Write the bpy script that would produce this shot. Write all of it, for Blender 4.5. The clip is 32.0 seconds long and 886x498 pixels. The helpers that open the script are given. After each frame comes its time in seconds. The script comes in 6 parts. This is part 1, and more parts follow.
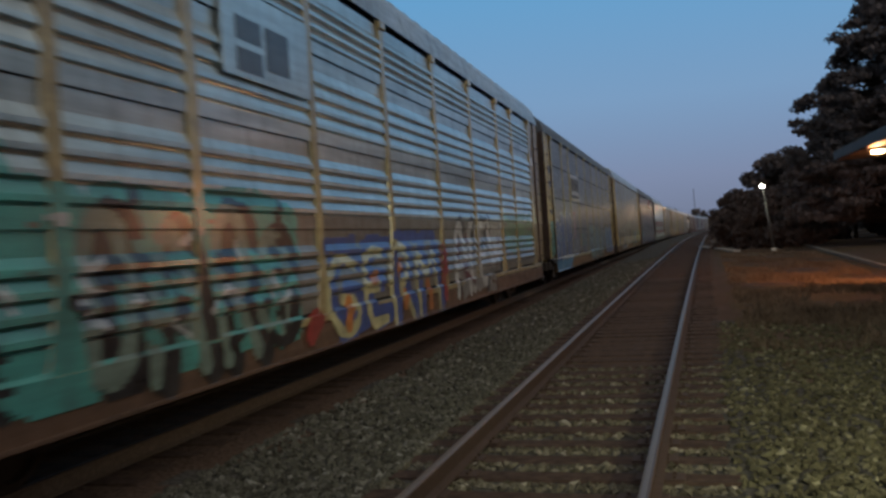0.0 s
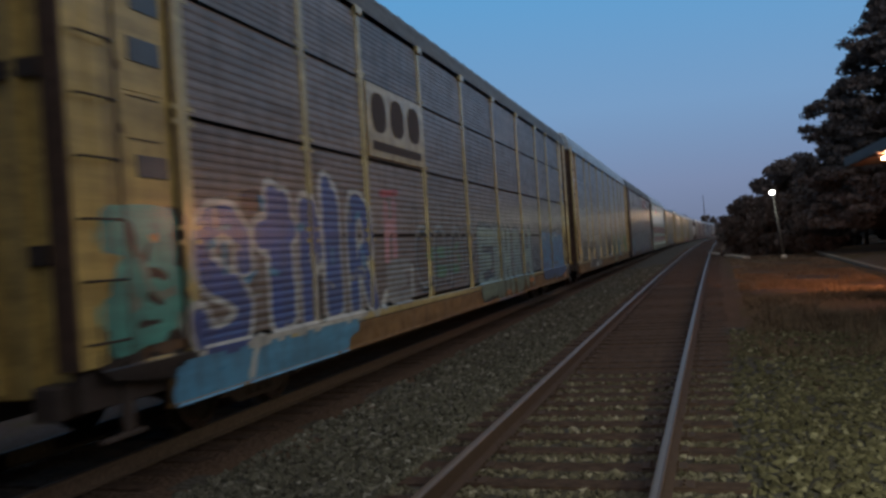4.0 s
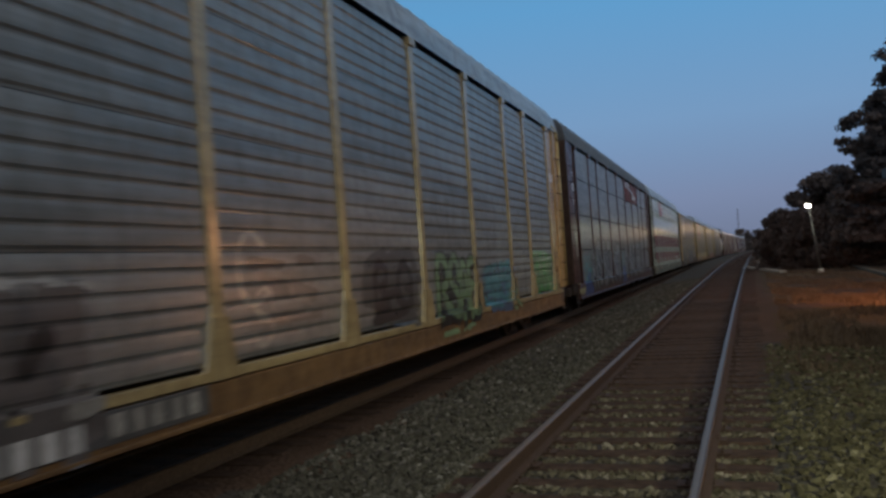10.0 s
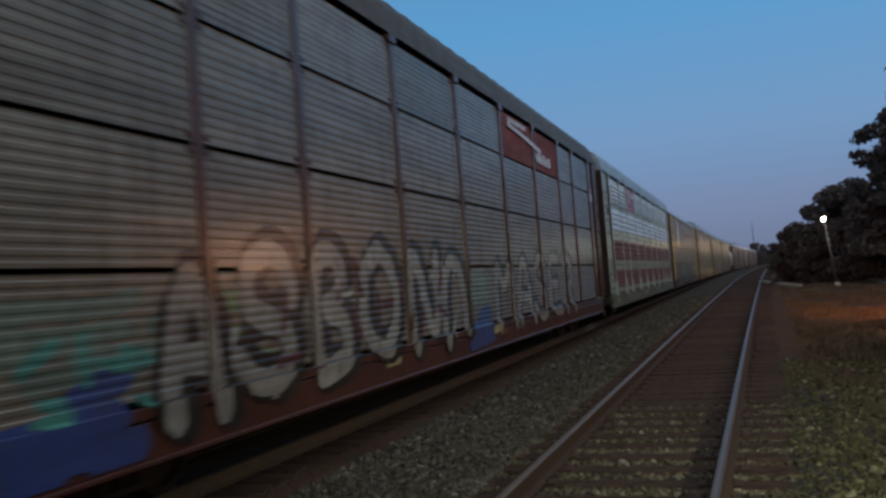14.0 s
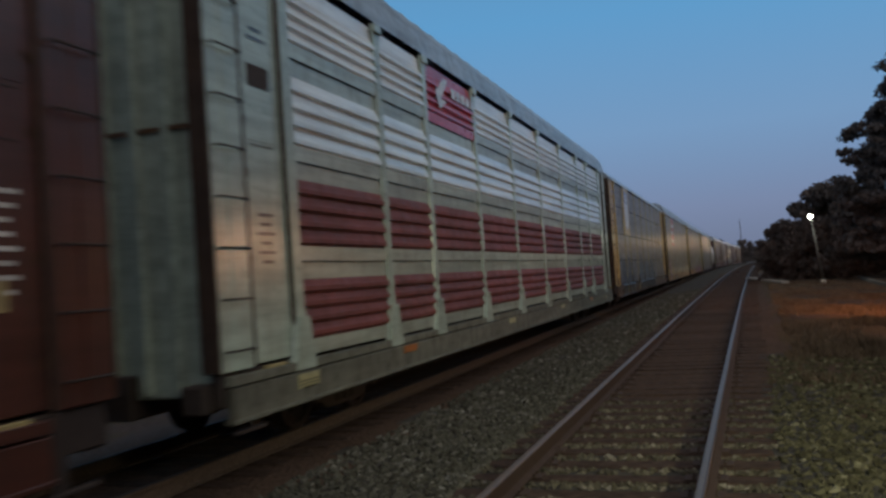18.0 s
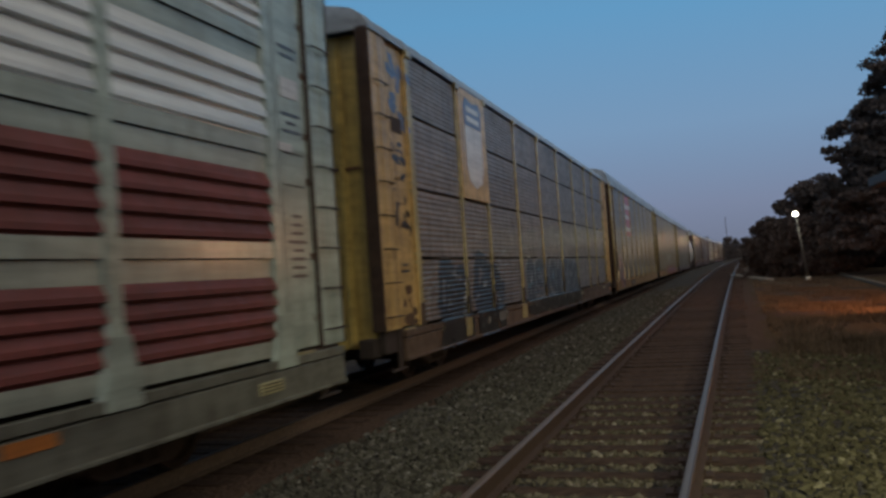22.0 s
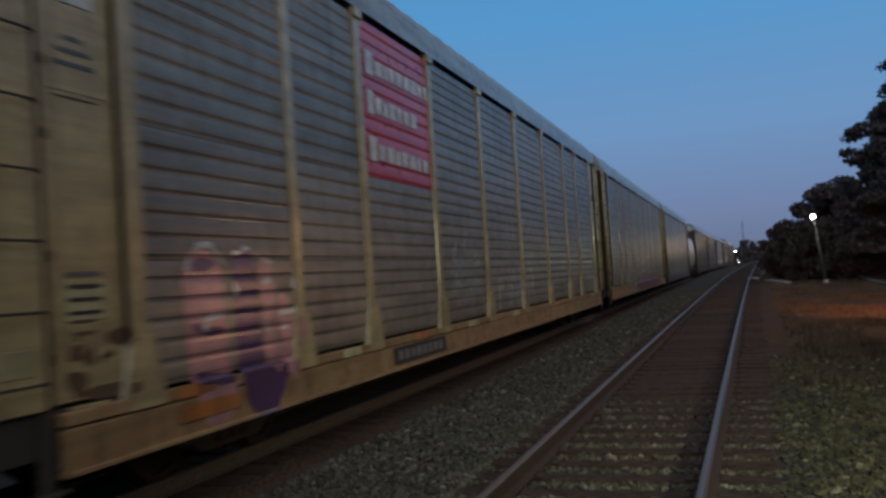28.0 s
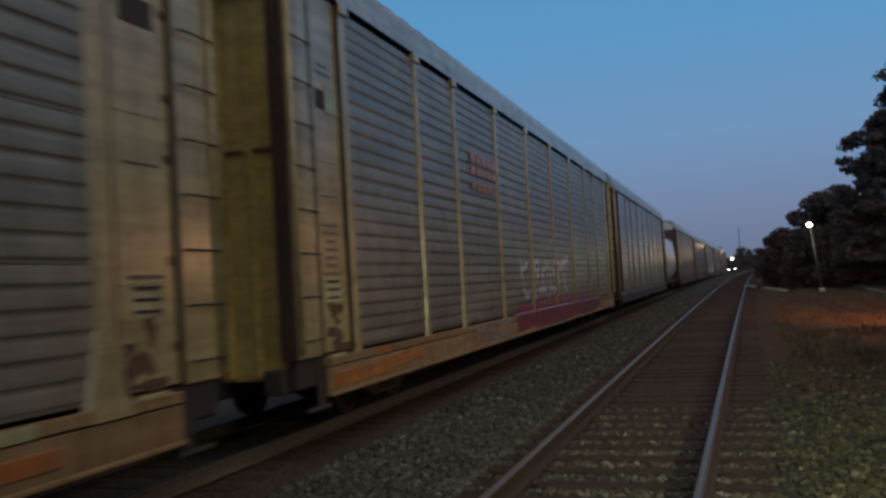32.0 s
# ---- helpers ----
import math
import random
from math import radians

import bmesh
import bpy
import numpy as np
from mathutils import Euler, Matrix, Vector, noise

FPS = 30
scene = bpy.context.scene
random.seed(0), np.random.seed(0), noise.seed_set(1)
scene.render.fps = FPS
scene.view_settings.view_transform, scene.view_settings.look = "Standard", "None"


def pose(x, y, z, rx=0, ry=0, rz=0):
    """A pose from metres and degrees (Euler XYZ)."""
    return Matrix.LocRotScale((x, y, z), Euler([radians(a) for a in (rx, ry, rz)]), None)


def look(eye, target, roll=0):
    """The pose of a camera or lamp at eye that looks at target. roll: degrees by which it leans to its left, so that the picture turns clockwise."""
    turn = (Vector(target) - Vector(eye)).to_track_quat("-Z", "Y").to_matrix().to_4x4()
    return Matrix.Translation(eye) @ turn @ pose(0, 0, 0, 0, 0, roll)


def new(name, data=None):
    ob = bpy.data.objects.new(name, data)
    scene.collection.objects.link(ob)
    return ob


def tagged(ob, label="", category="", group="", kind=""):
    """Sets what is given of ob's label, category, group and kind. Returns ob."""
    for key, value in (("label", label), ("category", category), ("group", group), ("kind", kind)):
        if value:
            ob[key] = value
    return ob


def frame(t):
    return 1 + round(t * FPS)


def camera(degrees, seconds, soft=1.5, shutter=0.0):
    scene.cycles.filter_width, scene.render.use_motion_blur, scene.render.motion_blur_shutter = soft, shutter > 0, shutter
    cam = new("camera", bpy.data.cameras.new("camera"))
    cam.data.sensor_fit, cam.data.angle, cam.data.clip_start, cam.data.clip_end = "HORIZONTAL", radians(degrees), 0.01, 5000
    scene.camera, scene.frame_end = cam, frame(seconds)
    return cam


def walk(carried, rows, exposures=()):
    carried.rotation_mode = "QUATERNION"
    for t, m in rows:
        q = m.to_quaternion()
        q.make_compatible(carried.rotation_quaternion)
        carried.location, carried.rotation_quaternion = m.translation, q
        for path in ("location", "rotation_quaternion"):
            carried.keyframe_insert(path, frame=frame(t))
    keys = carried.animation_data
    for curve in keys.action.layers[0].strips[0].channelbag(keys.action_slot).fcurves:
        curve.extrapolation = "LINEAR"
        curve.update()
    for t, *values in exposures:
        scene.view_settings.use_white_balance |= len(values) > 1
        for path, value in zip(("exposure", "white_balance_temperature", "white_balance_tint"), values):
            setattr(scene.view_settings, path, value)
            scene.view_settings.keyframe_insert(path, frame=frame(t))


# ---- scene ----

# ---------------------------------------------------------------- camera
EYE = (0.0, 0.0, 1.81)
# seconds, yaw, pitch, roll of the hand-held camera, which stays on one spot
TURNS = [
    (0.0, 16.886, -0.853, 4.000),
    (0.5, 17.218, -0.814, 4.065),
    (1.0, 17.476, -0.856, 3.944),
    (1.5, 17.817, -0.717, 4.152),
    (2.0, 17.972, -0.616, 4.147),
    (2.5, 17.910, -0.617, 4.045),
    (3.0, 17.894, -0.653, 3.892),
    (3.5, 17.598, -0.648, 3.905),
    (4.0, 17.472, -0.413, 3.911),
    (4.5, 17.522, -0.020, 3.940),
    (6.5, 18.209, -0.536, 3.297),
    (7.0, 18.788, -0.851, 2.487),
    (7.5, 18.168, -0.256, 2.930),
    (8.0, 17.545, 0.046, 3.377),
    (8.5, 17.128, -0.101, 3.562),
    (9.0, 17.493, 0.090, 3.805),
    (9.5, 18.442, 0.270, 3.725),
    (10.0, 19.563, 0.742, 4.136),
    (10.5, 20.042, 1.027, 4.111),
    (11.0, 20.123, 1.231, 4.093),
    (11.5, 20.125, 1.310, 4.239),
    (12.0, 20.310, 1.373, 4.317),
    (12.5, 20.408, 1.637, 4.360),
    (13.0, 20.407, 1.722, 4.359),
    (13.5, 20.387, 1.764, 4.483),
    (14.0, 20.464, 1.873, 4.480),
    (14.5, 20.323, 2.099, 4.728),
    (15.0, 19.911, 1.821, 4.707),
    (15.5, 19.239, 1.500, 4.750),
    (17.5, 19.250, 1.072, 3.905),
    (18.0, 19.699, 1.438, 4.063),
    (18.5, 19.858, 2.033, 3.925),
    (19.0, 19.654, 2.322, 3.960),
    (19.5, 19.543, 2.295, 3.725),
    (20.0, 19.392, 2.346, 3.942),
    (20.5, 19.261, 2.268, 4.279),
    (21.0, 18.957, 2.048, 4.594),
    (21.5, 18.968, 1.685, 4.322),
    (22.0, 18.838, 1.194, 4.073),
    (22.5, 19.070, 1.183, 3.464),
    (23.0, 18.981, 1.073, 3.529),
    (23.5, 19.113, 1.066, 3.830),
    (24.0, 19.607, 1.162, 3.848),
    (24.5, 19.826, 1.140, 4.049),
    (26.5, 19.050, 0.707, 3.911),
    (27.0, 19.230, 0.929, 4.011),
    (27.5, 19.705, 1.243, 3.874),
    (28.0, 19.836, 1.384, 3.860),
    (28.5, 19.835, 1.192, 3.931),
    (29.0, 19.371, 0.990, 3.965),
    (29.5, 19.236, 1.325, 3.837),
    (30.0, 19.147, 1.811, 3.792),
    (30.5, 19.413, 1.888, 3.755),
    (31.0, 19.551, 1.882, 3.726),
    (31.5, 19.604, 1.879, 3.588),
    (32.0, 19.621, 1.777, 3.544),
]
cam = camera(54.43, 32.0, soft=2.9, shutter=0.7)
# the camera's own exposure and white balance drift a little: seconds, stops, kelvin, tint
BALANCE = [
    (0.0, 0.04, 6450, 10), (3.0, 0.03, 6500, 10), (4.5, 0.0, 6000, 10), (9.0, 0.0, 6050, 10), (10.5, -0.02, 6300, 10),
    (14.0, -0.04, 6080, 10), (15.0, -0.05, 6350, 10), (18.0, -0.04, 6250, 10), (20.0, -0.04, 6600, 10), (22.0, -0.08, 6650, 10),
    (23.0, -0.1, 6450, 10), (24.0, -0.12, 6050, 10), (27.0, -0.13, 6160, 10), (28.0, -0.16, 5760, 10), (29.0, -0.15, 6030, 10),
    (30.0, -0.14, 6200, 10), (32.0, -0.16, 6100, 10),
]
walk(cam, [(t, pose(*EYE, 90 + p, r, y)) for t, y, p, r in TURNS], BALANCE)

# ---------------------------------------------------------------- world and lights
world = bpy.data.worlds.new("dusk_sky")
scene.world = world
world.use_nodes = True
wn = world.node_tree
wn.nodes.clear()
# clear dusk: lavender at the horizon, blue above, and a broad pale afterglow in the west, behind the camera
tc = wn.nodes.new("ShaderNodeTexCoord")
sep = wn.nodes.new("ShaderNodeSeparateXYZ")
wn.links.new(tc.outputs["Generated"], sep.inputs[0])
grad = wn.nodes.new("ShaderNodeValToRGB")
stops = [(0.0, (0.17, 0.20, 0.29)), (0.05, (0.20, 0.25, 0.38)), (0.14, (0.19, 0.325, 0.515)), (0.27, (0.125, 0.337, 0.585)), (0.35, (0.115, 0.305, 0.53)), (0.5, (0.095, 0.155, 0.225)), (0.75, (0.09, 0.11, 0.135)), (1.0, (0.08, 0.095, 0.115))]
while len(grad.color_ramp.elements) < len(stops):
    grad.color_ramp.elements.new(0.5)
for e, (p, c) in zip(grad.color_ramp.elements, stops):
    e.position, e.color = p, (*c, 1)
wn.links.new(sep.outputs["Z"], grad.inputs[0])
west = wn.nodes.new("ShaderNodeVectorMath")
west.operation = "DOT_PRODUCT"
west.inputs[1].default_value = Vector((0.74, -0.46, 0.48)).normalized()
wn.links.new(tc.outputs["Generated"], west.inputs[0])
lobe = wn.nodes.new("ShaderNodeValToRGB")
for e, (p, c) in zip(lobe.color_ramp.elements, ((0.05, (0, 0, 0)), (1.0, (0.78, 0.63, 0.47)))):
    e.position, e.color = p, (*c, 1)
wn.links.new(west.outputs["Value"], lobe.inputs[0])
add = wn.nodes.new("ShaderNodeMixRGB")
add.blend_type = "ADD"
add.inputs[0].default_value = 1.0
wn.links.new(grad.outputs[0], add.inputs[1])
wn.links.new(lobe.outputs[0], add.inputs[2])
bg = wn.nodes.new("ShaderNodeBackground")
bg.inputs["Strength"].default_value = 1.0
wo = wn.nodes.new("ShaderNodeOutputWorld")
wn.links.new(add.outputs[0], bg.inputs[0])
wn.links.new(bg.outputs[0], wo.inputs[0])


def lamp(name, kind, where, energy, colour, size=0.1, aim=None, cone=120, blend=0.5):
    data = bpy.data.lights.new(name, kind)
    data.energy, data.color = energy, colour
    if kind in ("POINT", "SPOT"):
        data.shadow_soft_size = size
    if kind == "SPOT":
        data.spot_size, data.spot_blend = radians(cone), blend
    ob = new(name, data)
    ob.matrix_world = look(where, aim or (where[0], where[1] + 0.001, where[2] - 1))
    return ob


LAMP_HEAD = (2.75, 44.0, 3.13)      # pole lamp at the end of the platform
EAVE_LAMP = (3.85, 21.6, 2.95)      # sodium lamp under the station eave
lamp("pole_lamp_light", "SPOT", (LAMP_HEAD[0] - 0.12, LAMP_HEAD[1] - 0.3, LAMP_HEAD[2] - 0.1), 75, (1.0, 1.0, 0.78), 0.08, (2.75, 42.6, 0), 100, 1.0)
lamp("eave_lamp_light", "SPOT", EAVE_LAMP, 1600, (1.0, 0.36, 0.13), 0.1, (4.2, 26.5, 0), 100, 0.9)
lamp("eave_lamp_glare", "SPOT", (EAVE_LAMP[0], EAVE_LAMP[1], EAVE_LAMP[2] - 0.04), 220, (1.0, 0.46, 0.2), 0.1, (-5.0, 15.5, 0.4), 150, 0.6)
NEAR_LAMP = (3.75, 3.0, 2.95)        # second lamp under the eave, beside the camera
YARD_LAMPS = [(8.0, 97.0, 4.3), (8.5, 124.0, 4.9)]
STREET_LAMPS = [(7.0, 190.0, 5.8), (6.5, 245.0, 6.2), (8.0, 300.0, 6.6)]
lamp("near_lamp_light", "SPOT", (NEAR_LAMP[0], NEAR_LAMP[1], NEAR_LAMP[2] - 0.05), 720, (1.0, 0.93, 0.54), 0.1, (1.9, 6.8, 0), 100, 1.0)
for p in YARD_LAMPS:
    lamp("yard_lamp_light", "POINT", (p[0], p[1], p[2] - 0.25), 110, (0.95, 1.0, 0.68), 0.4)
for p, e in zip(STREET_LAMPS, (4, 220, 1500)):
    lamp("street_lamp_light", "POINT", (p[0], p[1], p[2] - 0.3), e, (1.0, 0.62, 0.32), 0.2)

# ---------------------------------------------------------------- materials
def mat(name):
    m = bpy.data.materials.new(name)
    m.use_nodes = True
    return m, m.node_tree, m.node_tree.nodes["Principled BSDF"]


def node(nt, kind, **props):
    n = nt.nodes.new("ShaderNode" + kind)
    for k, v in props.items():
        if k == "noise_dimensions":
            n.noise_dimensions = v
    return n


def noise_fac(nt, vec, scale, detail=4.0, rough=0.55):
    n = node(nt, "TexNoise")
    n.inputs["Scale"].default_value = scale
    n.inputs["Detail"].default_value = detail
    n.inputs["Roughness"].default_value = rough
    nt.links.new(vec, n.inputs["Vector"])
    return n.outputs["Fac"]


def ramp(nt, fac, stops):
    r = node(nt, "ValToRGB")
    cr = r.color_ramp
    while len(cr.elements) > len(stops):
        cr.elements.remove(cr.elements[-1])
    while len(cr.elements) < len(stops):
        cr.elements.new(0.5)
    for e, (p, c) in zip(cr.elements, stops):
        e.position = p
        e.color = (*c, 1) if len(c) == 3 else c
    nt.links.new(fac, r.inputs[0])
    return r.outputs[0]


def mixc(nt, fac, a, b, kind="MIX"):
    m = node(nt, "MixRGB")
    m.blend_type = kind
    for sock, v in ((m.inputs[0], fac), (m.inputs[1], a), (m.inputs[2], b)):
        if hasattr(v, "links"):
            nt.links.new(v, sock)
        elif isinstance(v, (int, float)):
            sock.default_value = v
        else:
            sock.default_value = (*v, 1)
    return m.outputs[0]


def coords(nt, scale=(1, 1, 1), kind="Object"):
    t = node(nt, "TexCoord")
    mp = node(nt, "Mapping")
    mp.inputs["Scale"].default_value = scale
    nt.links.new(t.outputs[kind], mp.inputs["Vector"])
    # every object starts at its own place in the pattern
    shift = node(nt, "Math")
    shift.operation = "MULTIPLY"
    shift.inputs[1].default_value = 43.0
    nt.links.new(node(nt, "ObjectInfo").outputs["Random"], shift.inputs[0])
    nt.links.new(shift.outputs[0], mp.inputs["Location"])
    return mp.outputs[0]


def position(nt, scale=(1, 1, 1)):
    g = node(nt, "NewGeometry")
    mp = node(nt, "Mapping")
    mp.inputs["Scale"].default_value = scale
    nt.links.new(g.outputs["Position"], mp.inputs["Vector"])
    return mp.outputs[0]


def bump(nt, bsdf, fac, strength, dist=0.01):
    b = node(nt, "Bump")
    b.inputs["Strength"].default_value = strength
    b.inputs["Distance"].default_value = dist
    nt.links.new(fac, b.inputs["Height"])
    nt.links.new(b.outputs[0], bsdf.inputs["Normal"])


def painted(name, colour, rough=0.5, metal=0.0, dirt=(0.05, 0.04, 0.03), amount=0.45, vary=0.12, streak=True, gloss=0.5):
    """Weathered paint or sheet metal: grain, rain streaks that run down, grime in patches."""
    m, nt, b = mat(name)
    base = mixc(nt, noise_fac(nt, coords(nt), 1.3, 3), [c * (1 - vary) for c in colour], [min(1, c * (1 + vary)) for c in colour])
    info = node(nt, "ObjectInfo")
    base = mixc(nt, 0.35, base, mixc(nt, info.outputs["Random"], [c * (1 - 2 * vary) for c in colour], [min(1, c * (1 + 1.5 * vary)) for c in colour]))
    if streak:
        s = noise_fac(nt, coords(nt, (4, 4, 0.3)), 1.0, 5, 0.65)
        mask = ramp(nt, s, [(0.48, (0, 0, 0)), (0.72, (1, 1, 1))])
        base = mixc(nt, mixc(nt, 1.0, mask, (amount,) * 3, "MULTIPLY"), base, dirt)
    blot = ramp(nt, noise_fac(nt, coords(nt, (0.8, 0.8, 1.3)), 1.0, 4, 0.6), [(0.52, (0, 0, 0)), (0.7, (1, 1, 1))])
    base = mixc(nt, mixc(nt, 1.0, blot, (amount * 0.7,) * 3, "MULTIPLY"), base, [0.5 * c + 0.5 * d for c, d in zip(colour, dirt)])
    along = ramp(nt, noise_fac(nt, coords(nt, (1, 0.45, 5.5)), 1.0, 5, 0.6), [(0.35, (0.68, 0.68, 0.68)), (0.65, (1.16, 1.16, 1.16))])
    base = mixc(nt, 0.8, base, mixc(nt, 1.0, base, along, "MULTIPLY"))
    g = noise_fac(nt, coords(nt), 5.0, 6, 0.7)
    gm = ramp(nt, g, [(0.5, (0, 0, 0)), (0.68, (1, 1, 1))])
    base = mixc(nt, mixc(nt, 1.0, gm, (amount * (0.18 if metal > 0.5 else 0.6),) * 3, "MULTIPLY"), base, dirt)
    nt.links.new(base, b.inputs["Base Color"])
    b.inputs["Metallic"].default_value = metal
    b.inputs["Coat Weight"].default_value = gloss
    b.inputs["Coat Roughness"].default_value = 0.22
    nt.links.new(ramp(nt, g, [(0.3, (rough * (0.97 if metal > 0.5 else 0.75),) * 3), (0.75, (min(1, rough * (1.06 if metal > 0.5 else 1.35)),) * 3)]), b.inputs["Roughness"])
    if metal < 0.5:
        bump(nt, b, noise_fac(nt, coords(nt), 3, 2), 0.03, 0.01)
    return m


def plain(name, colour, rough=0.7, metal=0.0, scale=12, vary=0.2, bumpy=0.2):
    m, nt, b = mat(name)
    if rough > 0.8:         # dusty surfaces hardly shine
        b.inputs["Specular IOR Level"].default_value = 0.1
    f = noise_fac(nt, coords(nt), scale, 5, 0.6)
    nt.links.new(ramp(nt, f, [(0.3, [c * (1 - vary) for c in colour]), (0.7, [min(1, c * (1 + vary)) for c in colour])]), b.inputs["Base Color"])
    b.inputs["Roughness"].default_value = rough
    b.inputs["Metallic"].default_value = metal
    bump(nt, b, noise_fac(nt, coords(nt), scale * 6, 4), bumpy, 0.006)
    return m


def glow(name, colour, strength):
    m, nt, b = mat(name)
    b.inputs["Base Color"].default_value = (*colour, 1)
    b.inputs["Emission Color"].default_value = (*colour, 1)
    b.inputs["Emission Strength"].default_value = strength
    return m


M = {}
M["yellow"] = painted("faded_yellow_paint", (0.60, 0.45, 0.15), 0.4, dirt=(0.11, 0.06, 0.025), amount=0.5)
M["orange_yellow"] = painted("rusty_yellow_paint", (0.68, 0.47, 0.19), 0.4, dirt=(0.13, 0.06, 0.025), amount=0.6)
M["tan"] = painted("dusty_tan_yellow_paint", (0.47, 0.38, 0.19), 0.37, dirt=(0.12, 0.075, 0.04), amount=0.5, gloss=0.9)
M["post_tan"] = painted("faded_yellow_post_paint", (0.50, 0.42, 0.19), 0.4, dirt=(0.13, 0.09, 0.05), amount=0.55, gloss=0.9)
M["peach"] = painted("faded_orange_tan_paint", (0.56, 0.39, 0.18), 0.4, dirt=(0.13, 0.08, 0.04), amount=0.55)
M["brown"] = painted("oxide_brown_paint", (0.10, 0.034, 0.025), 0.37, dirt=(0.035, 0.022, 0.018), amount=0.5)
M["pale"] = painted("pale_grey_green_paint", (0.48, 0.59, 0.525), 0.31, dirt=(0.12, 0.09, 0.05), amount=0.4)
M["galv"] = painted("weathered_galvanised_sheet", (0.565, 0.635, 0.61), 0.36, 0.7, dirt=(0.20, 0.17, 0.13), amount=0.4, vary=0.16, gloss=1.0)
M["galv_dark"] = painted("grimy_galvanised_sheet", (0.24, 0.208, 0.19), 0.42, 0.35, dirt=(0.06, 0.048, 0.04), amount=0.5, vary=0.19, gloss=0.3)
M["galv_worn"] = painted("worn_grey_sheet", (0.29, 0.24, 0.20), 0.42, 0.35, dirt=(0.07, 0.058, 0.05), amount=0.6, vary=0.19, gloss=0.3)
M["galv_white"] = painted("bright_galvanised_sheet", (0.86, 0.96, 0.98), 0.36, 0.0, dirt=(0.55, 0.54, 0.5), amount=0.15, vary=0.10, gloss=1.0)
M["rust_tan"] = painted("rusty_tan_paint", (0.35, 0.26, 0.155), 0.4, dirt=(0.10, 0.055, 0.035), amount=0.55)
# low sheets: rust, plus warm low lamplight put into the colour
M["rust_warm_galv"] = painted("rusty_lamp_warmed_sheet", (0.22, 0.215, 0.195), 0.37, 0.15, dirt=(0.12, 0.065, 0.04), amount=0.6)
M["galv_blue"] = painted("bluish_galvanised_sheet", (0.275, 0.295, 0.295), 0.42, 0.5, dirt=(0.11, 0.11, 0.10), amount=0.45, vary=0.18, gloss=0.3)
M["galv_mid"] = painted("grey_green_galvanised_sheet", (0.31, 0.29, 0.245), 0.4, 0.5, dirt=(0.12, 0.10, 0.08), amount=0.45, vary=0.19, gloss=0.6)
M["galv_dull"] = painted("dull_galvanised_sheet", (0.255, 0.235, 0.195), 0.42, 0.4, dirt=(0.09, 0.075, 0.06), amount=0.45, vary=0.18, gloss=0.3)
M["band_grey"] = painted("dull_grey_band", (0.47, 0.55, 0.485), 0.4, 0.2, dirt=(0.16, 0.13, 0.1), amount=0.4, gloss=0.5)
M["grimy"] = painted("grimy_dark_sill_paint", (0.09, 0.06, 0.04), 0.7, dirt=(0.03, 0.025, 0.02), amount=0.5, gloss=0.1)
# sill paints: rust and dirt, and the shade low on the cars, in the colour
M["sill_yellow"] = painted("rusty_shaded_yellow_sill_paint", (0.21, 0.122, 0.045), 0.7, dirt=(0.07, 0.038, 0.022), amount=0.75, gloss=0.1)
M["sill_tan"] = painted("rusty_tan_sill_paint", (0.34, 0.22, 0.10), 0.7, dirt=(0.12, 0.055, 0.03), amount=0.75, gloss=0.1)
M["rust_sill"] = painted("shaded_rust_brown_sill_paint", (0.135, 0.078, 0.047), 0.7, dirt=(0.05, 0.03, 0.02), amount=0.6, gloss=0.1)
M["sill_brown"] = painted("rusty_brown_sill_paint", (0.125, 0.083, 0.056), 0.7, dirt=(0.07, 0.04, 0.028), amount=0.75, gloss=0.1)
M["sill_pale"] = painted("grimy_shaded_pale_sill_paint", (0.18, 0.19, 0.155), 0.65, dirt=(0.05, 0.042, 0.03), amount=0.75, gloss=0.1)
M["red"] = painted("dark_red_paint", (0.205, 0.052, 0.046), 0.6, dirt=(0.10, 0.055, 0.045), amount=0.5, gloss=0.0)
M["sign_red"] = painted("bright_red_sign_paint", (0.55, 0.035, 0.05), 0.31, dirt=(0.2, 0.03, 0.03), amount=0.3)
M["white"] = painted("dull_white_paint", (0.72, 0.72, 0.70), 0.31, dirt=(0.25, 0.22, 0.18), amount=0.3)
M["black"] = plain("black_gap", (0.012, 0.012, 0.013), 0.8)
M["dark"] = plain("grimy_dark_steel", (0.05, 0.038, 0.034), 0.7, 0.2)
M["wheel"] = plain("worn_wheel_steel", (0.05, 0.038, 0.03), 0.45, 0.6)
M["roof"] = painted("galvanised_roof_sheet", (0.40, 0.44, 0.47), 0.5, 0.5, dirt=(0.12, 0.12, 0.12), amount=0.5, gloss=0.3)
M["roof_dark"] = painted("grimy_dark_roof_sheet", (0.10, 0.11, 0.12), 0.75, 0.1, dirt=(0.16, 0.16, 0.16), amount=0.4, gloss=0.1)
M["rail_side"] = plain("rusty_rail_steel", (0.06, 0.038, 0.03), 0.8, 0.2, 20)
M["rail_top"] = plain("polished_rail_head", (0.22, 0.165, 0.13), 0.45, 0.6, 30, 0.2, 0.05)
M["rail_crown"] = plain("brown_rail_crown", (0.085, 0.058, 0.045), 0.5, 0.35, 30, 0.25, 0.08)
M["rail_dusty"] = plain("dusty_rail_steel", (0.12, 0.085, 0.062), 0.8, 0.1, 20, 0.3, 0.1)
# train track's heads: the dark train side they mirror is put into this colour
M["rail_dull"] = plain("train_darkened_rail_head", (0.05, 0.04, 0.035), 0.6, 0.3, 30, 0.2, 0.1)
M["jamb"] = painted("dark_brown_jamb", (0.055, 0.03, 0.02), 0.8, dirt=(0.025, 0.018, 0.014), amount=0.5, gloss=0.1)
